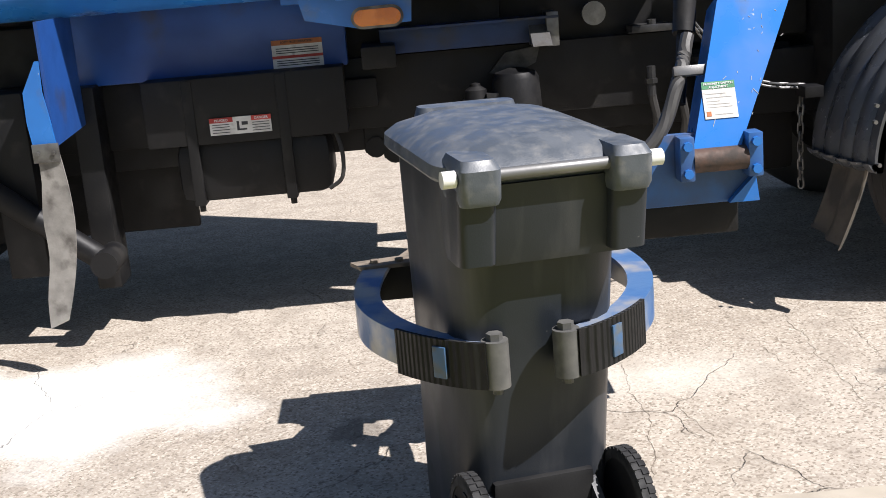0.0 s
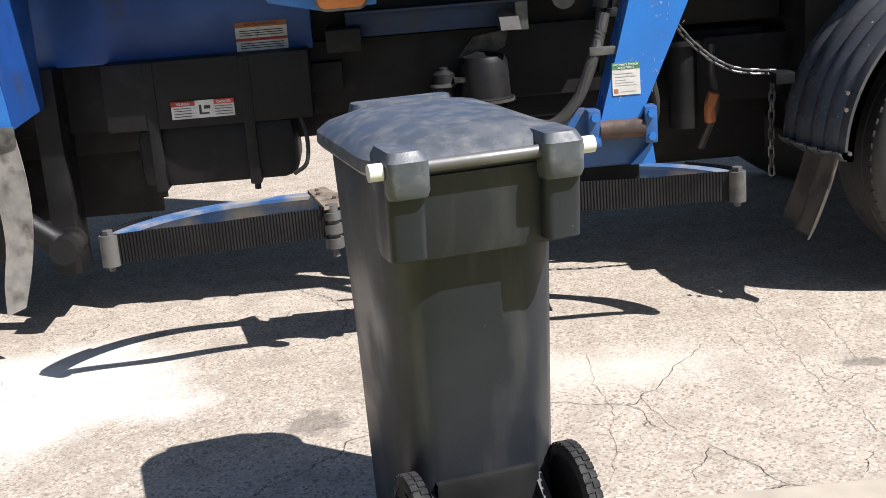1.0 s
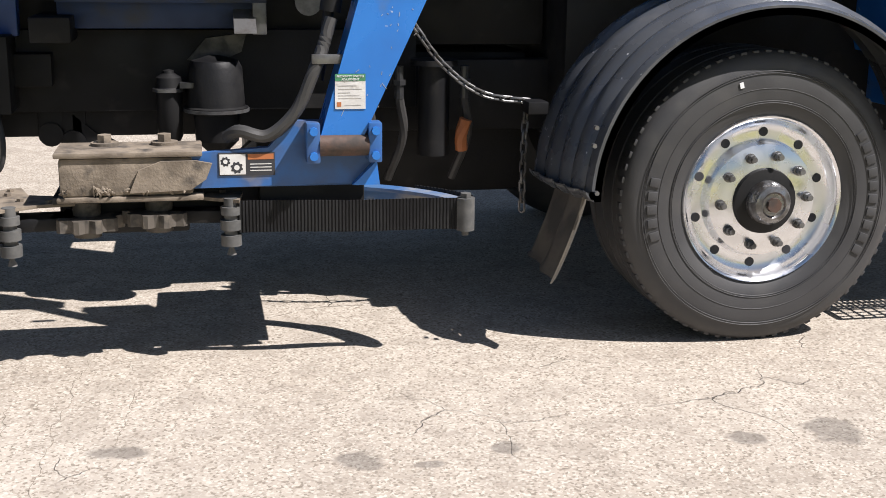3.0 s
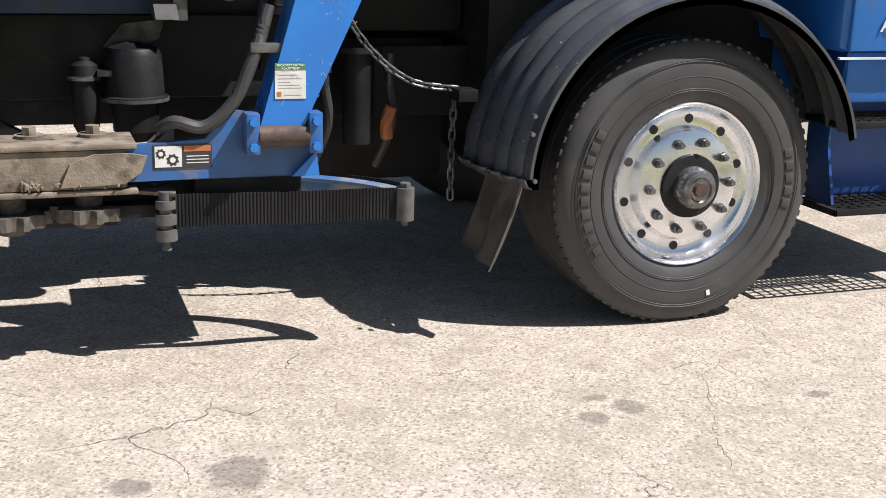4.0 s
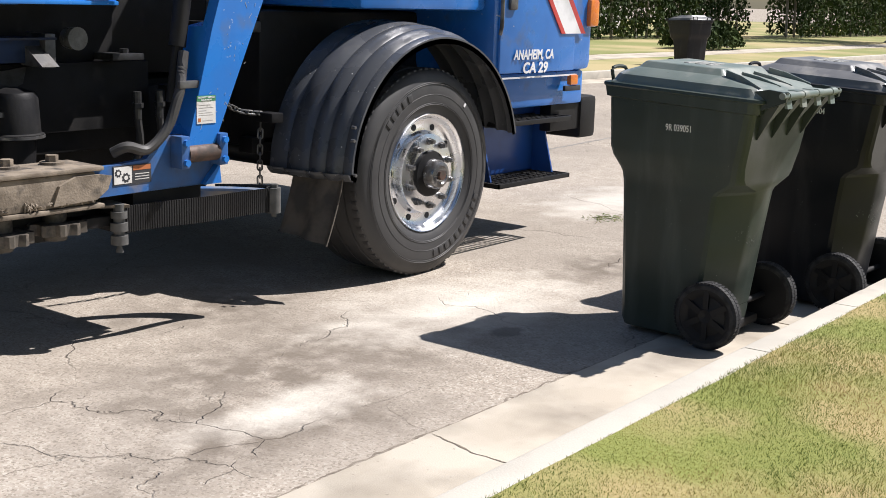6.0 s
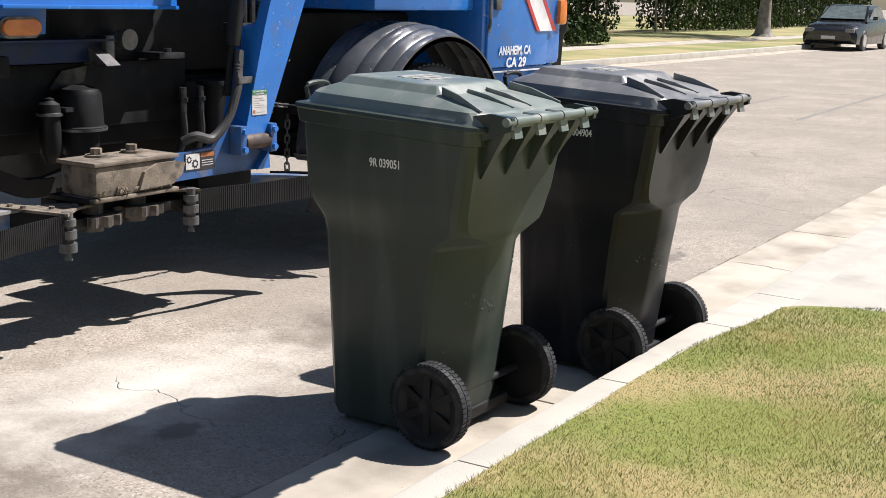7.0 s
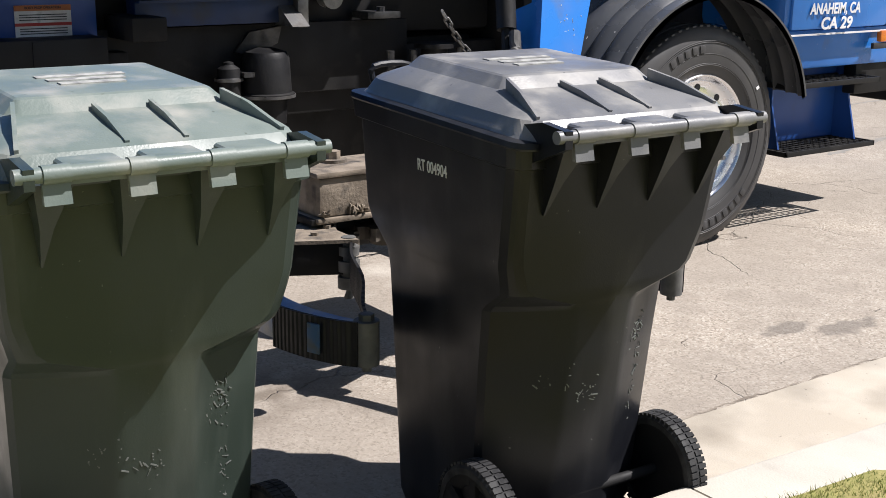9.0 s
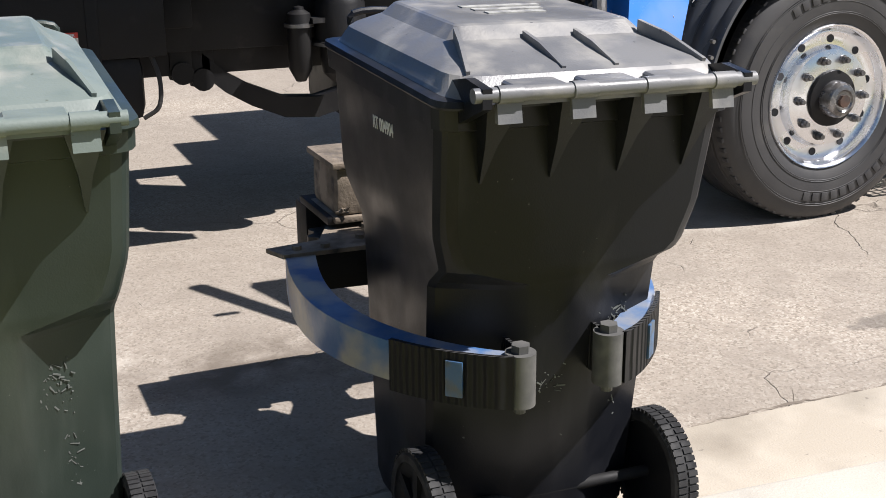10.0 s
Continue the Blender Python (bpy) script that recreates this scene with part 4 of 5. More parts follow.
for k in range(10):
    a = (k + 0.5) * math.tau / 10
    p = Vector((0.236 * math.cos(a), 0, 0.236 * math.sin(a)))
    tpart("vent_hole", "ink", lambda bm: cyl(bm, p + Vector((0, 0.0405, 0)), p + Vector((0, 0.07, 0)), 0.0165, 16), "dark round vent hole", parent=wheel)
for k in range(10):
    a = k * math.tau / 10 + 0.1
    bm = B()
    p = Vector((0.162 * math.cos(a), 0, 0.162 * math.sin(a)))
    cyl(bm, p + Vector((0, -0.01, 0)), p + Vector((0, -0.018, 0)), 0.018, 14)
    cyl(bm, p + Vector((0, -0.018, 0)), p + Vector((0, -0.038, 0)), 0.0145, 6)
    cyl(bm, p + Vector((0, -0.038, 0)), p + Vector((0, -0.05, 0)), 0.01, 8)
    part("lug_nut", bm, "gray_metal", wheel)
tpart("hub_flange", "black_metal", lambda bm: revolve(bm, [(0.118, -0.012), (0.114, -0.03), (0.08, -0.036), (0.05, -0.036)], 32), parent=wheel)
tpart("hub_cap", "hub_metal", lambda bm: revolve(bm, [(0.077, -0.03), (0.074, -0.072), (0.064, -0.09), (0.046, -0.096), (0.04, -0.09), (0.0, -0.09)], 32), "scuffed gray hub cap", parent=wheel)
tpart("hub_plug", "rust", lambda bm: cyl(bm, (0, -0.09, 0), (0, -0.104, 0), 0.026, 8), "rusty hub plug", parent=wheel)
wheel.location = (0, 1.47, HUB_Z)

for px, py in ((0, 3.55), (-4.85, 1.62), (-4.85, 1.95), (-4.85, 3.55)):
    w2 = tpart("wheel", "tyre", lambda bm: truck_tyre(bm, -0.01, 0.28))
    w2.location = (px, py, HUB_Z)
    tpart("rim", "black_metal", lambda bm: revolve(bm, [(0.3, 0.0), (0.28, 0.03), (0.2, 0.09), (0.1, 0.06), (0, 0.05)], 40), parent=w2)

# front fender: ribbed arch
def fender_build(bm):
    # ribbed crown across the width, from the outer lip inwards
    prof = [(0.0, 0.635), (0.0, 0.66), (0.03, 0.672), (0.05, 0.668), (0.08, 0.695), (0.12, 0.698), (0.14, 0.688), (0.165, 0.712), (0.21, 0.715), (0.23, 0.704), (0.26, 0.724), (0.34, 0.728), (0.36, 0.716), (0.39, 0.732), (0.46, 0.73)]
    rings = []
    for k in range(53):
        u = k / 52
        ring = []
        for y, r in prof:
            if u < 0.8:
                a = radians(12 + (180 - 12) * u / 0.8)
                x, z = r * 1.0 * math.cos(a), r * 0.975 * math.sin(a)
            else:
                x, z = -r * 1.0 - 0.02 * math.sin((u - 0.8) * 8), -0.0 + (0.8 - u) / 0.2 * -0.03
            ring.append((x, 1.38 + y, HUB_Z + 0.035 + z))
        rings.append(ring + [(p[0] * 0.985, p[1], p[2] - 0.008) for p in reversed(ring)])
    loft(bm, rings)


tpart("front_fender", "fender", fender_build, "scuffed black plastic wheel arch with ribs", smooth=50)


def flap_build(bm):
    rings = []
    for k in range(10):
        z = 0.6 - 0.34 * k / 9
        back = -0.66 - 0.11 * (k / 9) ** 1.4
        ring = [(back + 0.012 * math.sin(j * 1.5) - 0.012 * (j == 0), 1.42 + 0.32 * j / 8, z + (0.03 * j / 8 if k == 9 else 0)) for j in range(9)]
        rings.append(ring + [(x + 0.008, y, zz) for x, y, zz in reversed(ring)])
    loft(bm, rings)


tpart("mud_flap", "flap", flap_build, "curled worn rubber mud flap")
for x, z in ((-0.66, 0.74), (-0.655, 0.8), (-0.645, 0.58)):
    tpart("fender_bolt", "gray_metal", lambda bm: cyl(bm, (x, 1.365, z), (x, 1.385, z), 0.008, 8))

# cab
tpart("cab", "blue", lambda bm: box(bm, 0.66, 1.68, 1.56, 3.9, 0.98, 2.6, 0.05), "bright blue painted cab")
tpart("cab_back", "blue", lambda bm: box(bm, -0.35, 0.66, 1.62, 3.8, 1.32, 2.6, 0.03))
tpart("cab_sill", "blue", lambda bm: box(bm, 0.74, 1.66, 1.6, 3.8, 0.78, 0.98, 0.02))
tpart("door", "blue", lambda bm: box(bm, 0.70, 1.46, 1.545, 1.57, 0.985, 2.4, 0.012), "blue cab door")
tpart("sill_edge", "letter", lambda bm: box(bm, 0.66, 1.5, 1.548, 1.562, 0.955, 0.963))
tpart("door_handle", "gray_metal", lambda bm: [box(bm, 0.76, 0.83, 1.525, 1.547, 1.33, 1.42, 0.01), tube(bm, [(0.66, 1.52, 1.2), (0.645, 1.5, 1.24), (0.645, 1.5, 1.6)], 0.011)], "chrome door handle and grab rail")


def stripe(bm, u0, w):
    prism(bm, [(u0, 1.62), (u0 + w, 1.62), (u0 + w + 0.34, 1.2), (u0 + 0.34, 1.2)], "y", 1.538, 1.546)


tpart("white_stripe", "letter", lambda bm: stripe(bm, 1.0, 0.17), "broad white stripe on the cab")
tpart("red_stripe", "red", lambda bm: [stripe(bm, 0.96, 0.04), stripe(bm, 1.17, 0.05)], "thin red stripes on the cab")
tpart("side_marker", "orange", lambda bm: box(bm, 1.42, 1.5, 1.535, 1.565, 0.9, 0.96, 0.008), "amber side marker lamp")
tpart("marker_base", "ink", lambda bm: box(bm, 1.37, 1.54, 1.54, 1.56, 0.865, 0.897, 0.006))
tpart("turn_signal", "orange", lambda bm: box(bm, 1.6, 1.7, 1.53, 1.6, 1.24, 1.4, 0.02), "amber turn signal on the cab corner")
tpart("front_bumper", "black_metal", lambda bm: [box(bm, 1.66, 1.84, 1.6, 3.9, 0.56, 0.82, 0.03), box(bm, 1.35, 1.7, 1.62, 1.7, 0.62, 0.8, 0.01)], "black steel front bumper")
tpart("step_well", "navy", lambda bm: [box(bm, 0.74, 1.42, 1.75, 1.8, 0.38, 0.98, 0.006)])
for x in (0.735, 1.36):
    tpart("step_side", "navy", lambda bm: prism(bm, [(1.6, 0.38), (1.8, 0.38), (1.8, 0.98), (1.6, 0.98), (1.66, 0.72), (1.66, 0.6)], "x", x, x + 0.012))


def tread_step(z):
    def build(bm):
        box(bm, 0.68, 1.4, 1.5, 1.512, z - 0.022, z + 0.004, 0.002)
        box(bm, 0.68, 1.4, 1.74, 1.752, z - 0.022, z + 0.004, 0.002)
        for x in (0.68, 1.39):
            box(bm, x, x + 0.012, 1.5, 1.75, z - 0.022, z + 0.004, 0.002)
        for k in range(15):
            box(bm, 0.7 + k * 0.048, 0.706 + k * 0.048, 1.51, 1.745, z - 0.012, z)
        for k in range(6):
            box(bm, 0.69, 1.395, 1.535 + k * 0.04, 1.541 + k * 0.04, z - 0.012, z + 0.001)
    return build


tpart("step", "black_metal", tread_step(0.72), "black steel grate step")
tpart("step", "black_metal", tread_step(0.38), "black steel grate step")
SIDE = pose(0, 0, 0, 90, 0, 0)
lettering("lettering", "ANAHEIM, CA", 0.074, Matrix.Translation((1.02, 1.536, 1.062)) @ SIDE, "letter", truck, 0.86, 0.12)
lettering("lettering", "CA 29", 0.082, Matrix.Translation((1.035, 1.536, 0.986)) @ SIDE, "letter", truck, 1.15, 0.12)

# chassis
for y in (2.31, 3.1):
    tpart("frame_rail", "black_metal", lambda bm: box(bm, -7, 1.6, y, y + 0.09, 0.66, 0.94, 0.01))
tpart("front_axle", "black_metal", lambda bm: [cyl(bm, (0, 1.75, 0.5), (0, 3.6, 0.5), 0.07, 12), box(bm, -0.6, 0.6, 2.1, 2.2, 0.6, 0.68, 0.01)])
tpart("engine_block", "black_metal", lambda bm: box(bm, -0.55, 1.5, 2.1, 3.4, 0.62, 1.3, 0.03))
tpart("radiator", "black_metal", lambda bm: box(bm, -1.3, -0.56, 2.35, 3.5, 0.99, 1.49, 0.03))
# added black plate that gives the recess round the work lamp its shade
tpart("recess_backing", "black_metal", lambda bm: box(bm, -1.92, -1.25, 2.32, 2.36, 0.93, 1.75, 0.005))
# unseen block added above the recess to keep the sun off it
tpart("shade_block", "black_metal", lambda bm: box(bm, -1.89, -1.0, 1.92, 2.31, 1.62, 2.5, 0.01))
tpart("gearbox", "black_metal", lambda bm: box(bm, -1.75, -0.6, 2.42, 3.08, 0.38, 0.97, 0.05))
# added dark sheet standing in for the gloom behind the subframe pillars
tpart("dark_backing", "black_metal", lambda bm: box(bm, -4.25, -3.3, 2.46, 2.5, 0.36, 1.0, 0.01))
tpart("body_sill", "black_metal", lambda bm: [box(bm, -4.05, -1.1, 2.26, 2.3, 0.76, 1.06, 0.004), box(bm, -3.4, -2.58, 2.045, 2.3, 0.78, 1.05, 0.006)])
tpart("subframe", "black_metal", lambda bm: [box(bm, -4.02, -3.86, 2.0, 2.35, 0.3, 1.06, 0.01), box(bm, -3.7, -3.6, 2.1, 2.3, 0.2, 1.05, 0.01)])
tpart("hydraulic_tank", "black_metal", lambda bm: box(bm, -3.3, -2.66, 2.06, 2.42, 0.535, 0.79, 0.06))
for x in (-3.24, -2.86):
    tpart("tank_strap", "black_metal", lambda bm: [box(bm, x, x + 0.045, 2.04, 2.44, 0.528, 1.045, 0.006), cyl(bm, (x + 0.022, 2.09, 0.53), (x + 0.022, 2.09, 0.498), 0.013, 8)])
tpart("strut", "black_metal", lambda bm: [cyl(bm, (-4.3, 1.95, 0.9), (-3.62, 1.95, 0.36), 0.05, 12), cyl(bm, (-3.6, 1.85, 0.36), (-3.6, 2.05, 0.36), 0.055, 14)])
tpart("valve_box", "black_metal", lambda bm: [box(bm, -2.6, -2.45, 2.18, 2.3, 0.86, 0.98, 0.01), box(bm, -2.5, -2.36, 2.0, 2.3, 1.03, 1.12, 0.01)])
tpart("hopper_floor", "black_metal", lambda bm: box(bm, -7, -1.9, 2.3, 3.45, 1.0, 1.3, 0.02))
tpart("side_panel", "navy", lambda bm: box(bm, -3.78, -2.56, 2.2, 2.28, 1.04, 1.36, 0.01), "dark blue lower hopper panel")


def hopper(bm):
    prof = [(2.25, 1.33), (2.0, 1.335), (1.9, 1.36), (1.82, 1.42), (1.78, 1.55), (1.78, 2.9), (3.45, 2.9), (3.45, 1.33)]
    prism(bm, prof, "x", -7, -2.72)
    prism(bm, [(2.25, 1.3), (2.05, 1.31), (2.02, 2.9), (3.45, 2.9), (3.45, 1.3)], "x", -2.8, -1.9)


tpart("hopper", "blue", hopper, "blue steel hopper body with rounded lower edge")


def bright_panel(bm):
    prism(bm, [(-2.57, 1.325), (-1.64, 1.325), (-1.64, 2.4), (-2.8, 2.4), (-2.8, 1.52), (-2.74, 1.42), (-2.66, 1.35)], "y", 1.77, 1.83)
    box(bm, -2.57, -1.64, 1.755, 1.78, 1.318, 1.334, 0.003)


tpart("service_panel", "blue", bright_panel, "bright blue side panel with rounded corner")
tpart("marker_bracket", "blue", lambda bm: prism(bm, [(-2.72, 1.33), (-2.28, 1.33), (-2.29, 1.215), (-2.5, 1.205), (-2.7, 1.25)], "y", 1.86, 1.89))


def lamp_ring(bm, rx, rz, y0, y1):
    pts = [(-2.42 + (0.055 if math.cos(a) > 0 else -0.055) + rx * math.cos(a), 1.243 + rz * math.sin(a)) for a in (k * math.tau / 24 for k in range(24))]
    prism(bm, pts, "y", y0, y1)


tpart("lamp_bezel", "gray_metal", lambda bm: lamp_ring(bm, 0.047, 0.043, 1.845, 1.865))
tpart("marker_lamp", "orange", lambda bm: lamp_ring(bm, 0.036, 0.032, 1.832, 1.85), "oval amber side marker lamp")
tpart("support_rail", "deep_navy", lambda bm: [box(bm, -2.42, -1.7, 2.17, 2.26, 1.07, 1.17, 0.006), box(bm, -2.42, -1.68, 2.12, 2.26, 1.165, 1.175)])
tpart("rail_plate", "gray_metal", lambda bm: [box(bm, -1.73, -1.68, 2.13, 2.27, 1.05, 1.19, 0.004), prism(bm, [(2.05, 1.06), (2.2, 1.06), (2.2, 1.16)], "x", -1.8, -1.72)])
tpart("work_lamp", "glass", lambda bm: [cyl(bm, (-1.52, 2.2, 1.165), (-1.52, 2.27, 1.165), 0.05, 20, 0.045)], "round clouded work lamp")

# round reservoirs
for name, x, y, prof in (("reservoir", -1.87, 2.16, [(0.0, 0.97), (0.03, 0.972), (0.085, 0.955), (0.098, 0.93), (0.105, 0.8), (0.106, 0.79), (0.118, 0.785), (0.118, 0.768), (0.085, 0.76), (0.08, 0.66), (0.04, 0.62), (0, 0.62)]),
                         ("small_reservoir", -2.04, 2.16, [(0.0, 0.925), (0.02, 0.92), (0.022, 0.91), (0.045, 0.895), (0.05, 0.86), (0.056, 0.855), (0.056, 0.845), (0.048, 0.84), (0.046, 0.68), (0.02, 0.63), (0, 0.63)])):
    bm = B()
    revolve(bm, [(r, z) for r, z in prof], 32)
    for v in bm.verts:
        v.co = Vector((x + v.co.x, y + v.co.z, v.co.y))
    part(name, bm, "black_metal", truck, "greasy black round reservoir")
    zz = 0.775 if name == "reservoir" else 0.85
    rr = 0.119 if name == "reservoir" else 0.057
    bm = B()
    revolve(bm, [(rr - 0.01, -0.006), (rr + 0.002, -0.006), (rr + 0.002, 0.006), (rr - 0.01, 0.006)], 32)
    for v in bm.verts:
        v.co = Vector((x + v.co.x, y + v.co.z, zz + v.co.y))
    part("clamp_band", bm, "gray_metal", truck, "bright clamp band")
tpart("reservoir_bracket", "fitting", lambda bm: [prism(bm, [(-1.97, 0.95), (-1.9, 1.03), (-1.75, 1.05), (-1.77, 0.98), (-1.88, 0.93)], "y", 2.24, 2.26), box(bm, -2.0, -1.94, 2.1, 2.2, 0.86, 0.88)])
tpart("filter", "black_metal", lambda bm: [cyl(bm, (-1.06, 2.1, 0.6), (-1.06, 2.1, 0.94), 0.06, 18), cyl(bm, (-1.06, 2.1, 0.94), (-1.06, 2.1, 0.96), 0.09, 18)])
for x in (-1.2, -0.95, -1.32):
    tpart("hose_fitting", "fitting", lambda bm: [cyl(bm, (x, 2.06, 0.82), (x, 2.06, 0.94), 0.018, 10), cyl(bm, (x, 2.06, 0.87), (x, 2.06, 0.89), 0.026, 6)])
    tpart("hose", "hose", lambda bm: tube(bm, curve_points([(x, 2.06, 0.83), (x + 0.02, 2.08, 0.68), (x - 0.03, 2.14, 0.5)], 5), 0.017))
tpart("orange_collar", "orange_decal", lambda bm: tube(bm, curve_points([(-0.945, 2.05, 0.74), (-0.96, 2.06, 0.68), (-0.955, 2.07, 0.62)], 4), 0.024))
tpart("valve_bank", "fitting", lambda bm: [cyl(bm, (-1.0 + 0.06 * k, 1.95, 1.24), (-1.0 + 0.06 * k, 1.95, 1.36), 0.016, 8) for k in range(5)] + [box(bm, -1.05, -0.7, 1.93, 2.05, 1.2, 1.25, 0.006)])
tpart("chassis_lug", "fitting", lambda bm: [box(bm, -1.37, -1.2, 2.16, 2.3, 1.07, 1.1, 0.004), cyl(bm, (-1.28, 2.2, 1.1), (-1.28, 2.2, 1.12), 0.02, 8)])


def chain_links(bm, pts):
    pts = curve_points(pts, 60)
    step, acc, k = 0.036, 0.0, 0
    last = pts[0]
    for p in pts[1:]:
        acc += (p - last).length
        if acc >= step:
            d = (p - last).normalized()
            q = d.to_track_quat("X", "Z").to_matrix().to_4x4()
            m = Matrix.Translation(p) @ q @ Matrix.Rotation(radians(45 + 90 * (k % 2)), 4, "X")
            ring = [Vector(((0.013 if math.cos(a) > 0 else -0.013) + 0.0115 * math.cos(a), 0.0115 * math.sin(a), 0)) for a in (j * math.tau / 12 for j in range(12))]
            rings = []
            for j, c in enumerate(ring):
                t = (ring[(j + 1) % 12] - ring[j - 1]).normalized()
                n = Vector((0, 0, 1)).cross(t)
                rings.append([m @ (c + 0.0046 * (math.cos(b) * n + math.sin(b) * Vector((0, 0, 1)))) for b in (i * math.tau / 6 for i in range(6))])
            loft(bm, rings + [rings[0]], caps=False)
            acc, k = 0.0, k + 1
        last = p


tpart("chain", "gray_metal", lambda bm: [chain_links(bm, [(-1.2, 1.86, 1.13), (-1.08, 1.86, 0.97), (-0.93, 1.86, 0.86), (-0.74, 1.87, 0.825)]), chain_links(bm, [(-0.76, 1.87, 0.81), (-0.765, 1.87, 0.62), (-0.765, 1.87, 0.42)])], "hanging steel safety chain")
tpart("chain_plate", "black_metal", lambda bm: [box(bm, -0.775, -0.7, 1.78, 1.89, 0.79, 0.835, 0.004)])

# rear wheel guard strip
def guard_strip(bm):
    rows = ((0.87, -3.727, -3.64), (0.98, -3.738, -3.65), (1.09, -3.735, -3.664), (1.2, -3.676, -3.66))
    loft(bm, [[(a, 1.605, z), (b, 1.6, z), (b, 1.608, z), (a, 1.613, z)] for z, a, b in rows])


tpart("guard_strip", "blue", guard_strip, "narrow blue guard strip")
tpart("guard_side", "navy", lambda bm: prism(bm, [(1.612, 0.88), (2.1, 0.9), (2.1, 1.34), (1.612, 1.34)], "x", -3.66, -3.648))
tpart("flap_clamp", "gray_metal", lambda bm: [box(bm, -3.73, -3.632, 1.586, 1.598, 0.83, 0.9, 0.003)] + [cyl(bm, (x, 1.578, 0.865), (x, 1.588, 0.865), 0.008, 8) for x in (-3.71, -3.652)])


def grey_flap(bm):
    rings = []
    for k in range(13):
        u = k / 12
        z = 0.87 - 0.68 * u
        a, b = -3.72 - 0.055 * u ** 2 + 0.006 * math.sin(k * 1.1), -3.635 + 0.03 * math.sin(math.pi * u) - 0.062 * u ** 2
        rings.append([(a, 1.6, z), (b, 1.592, z + 0.03 * u), (b, 1.6, z + 0.03 * u), (a, 1.608, z)])
    loft(bm, rings)


tpart("guard_flap", "flap_gray", grey_flap, "long dusty gray rubber flap")

tpart("spring_leaf", "black_metal", lambda bm: [loft(bm, [[(x, 2.3, z), (x, 2.38, z), (x, 2.38, z + 0.085), (x, 2.3, z + 0.085)] for x, z in [(-2.4, 0.66), (-2.31, 0.58), (-2.21, 0.52), (-2.07, 0.46), (-1.93, 0.45), (-1.81, 0.48), (-1.72, 0.56)]])], "curved black steel spring leaf")
tpart("hose_loop", "hose", lambda bm: tube(bm, curve_points([(-2.64, 2.08, 0.8), (-2.615, 2.04, 0.7), (-2.625, 2.03, 0.6), (-2.68, 2.05, 0.555)], 5), 0.009))
for x, z in [(-2.7, 0.71), (-2.48, 0.64), (-2.4, 0.61)]:
    tpart("hanger", "black_metal", lambda bm: [box(bm, x - 0.05, x + 0.05, 2.3, 2.36, z, z + 0.22, 0.02), cyl(bm, (x, 2.29, z + 0.03), (x, 2.37, z + 0.03), 0.045, 14)])

# decals
def decal(name, x0, x1, z0, z1, y, bands, label, parent=None, tilt=0.0):
    """A sticker of coloured bands and bars; bands: (material, u0, u1, v0, v1)."""
    base = None
    for i, (mt, u0, u1, v0, v1) in enumerate(bands):
        bm = B()
        d = 0.0008 * (i > 0)
        box(bm, x0 + u0 * (x1 - x0), x0 + u1 * (x1 - x0), y - 0.0015 - d, y + 0.001, z0 + v0 * (z1 - z0), z0 + v1 * (z1 - z0))
        ob = part(name if i == 0 else "print", bm, mt, base or parent or truck, label if i == 0 else "")
        base = base or ob
    return base


BARS = [("ink", 0.06, 0.9, v, v + 0.035) for v in (0.1, 0.2, 0.3)]
decal("warning_sticker", -2.87, -2.66, 1.05, 1.165, 2.197, [("white", 0, 1, 0, 1), ("orange_decal", 0, 1, 0.82, 1), ("red", 0, 1, 0.34, 0.44)] + [("ink", 0.08, 0.92, v, v + 0.03) for v in (0.08, 0.16, 0.24, 0.52, 0.6, 0.68)], "white and red operating warning sticker")
decal("warning_sticker", -3.14, -2.89, 0.815, 0.885, 2.04, [("white", 0, 1, 0, 1), ("red", 0, 0.38, 0.72, 1), ("red", 0.68, 1, 0.72, 1)] + [("ink", u, u + 0.28, v, v + 0.04) for u in (0.04, 0.69) for v in (0.12, 0.28, 0.44, 0.58)] + [("ink", 0.44, 0.48, 0.2, 0.75), ("ink", 0.46, 0.6, 0.2, 0.3), ("ink", 0.52, 0.62, 0.5, 0.7)], "white danger sticker with red headings")
lettering("lettering", "BODY PROP OPERATION", 0.0125, Matrix.Translation((-2.765, 2.1935, 1.1515)) @ SIDE, "ink", truck, 0.95)
lettering("lettering", "PELIGRO", 0.014, Matrix.Translation((-3.092, 2.0365, 0.87)) @ SIDE, "letter", truck, 1.0)
lettering("lettering", "DANGER", 0.014, Matrix.Translation((-2.93, 2.0365, 0.87)) @ SIDE, "letter", truck, 1.0)
lettering("lettering", "AUTOMATIC LIFT DEVICE", 0.02, Matrix.Translation((-2.475, 1.766, 1.435)) @ SIDE, "ink", truck, 0.8)
lettering("lettering", "IS IN MOTION", 0.02, Matrix.Translation((-2.475, 1.766, 1.41)) @ SIDE, "ink", truck, 0.8)
lettering("lettering", "IS OFF GROUND", 0.02, Matrix.Translation((-2.26, 1.766, 1.42)) @ SIDE, "ink", truck, 0.8)
decal("notice_plate", -2.575, -2.375, 1.4, 1.52, 1.77, [("white", 0, 1, 0, 1)], "white safety notice")
decal("notice_plate", -2.36, -2.165, 1.405, 1.52, 1.77, [("white", 0, 1, 0, 1)], "white safety notice")

# ---- grabber ----
# the two geared pivots under the beam, and the strap's root seen from a pivot
PIVOT_L, PIVOT_R, PIVOT_Y = -2.305, -2.075, 1.6
ROOT_X, ROOT_Y, CHORD = 0.235, -0.07, 0.775


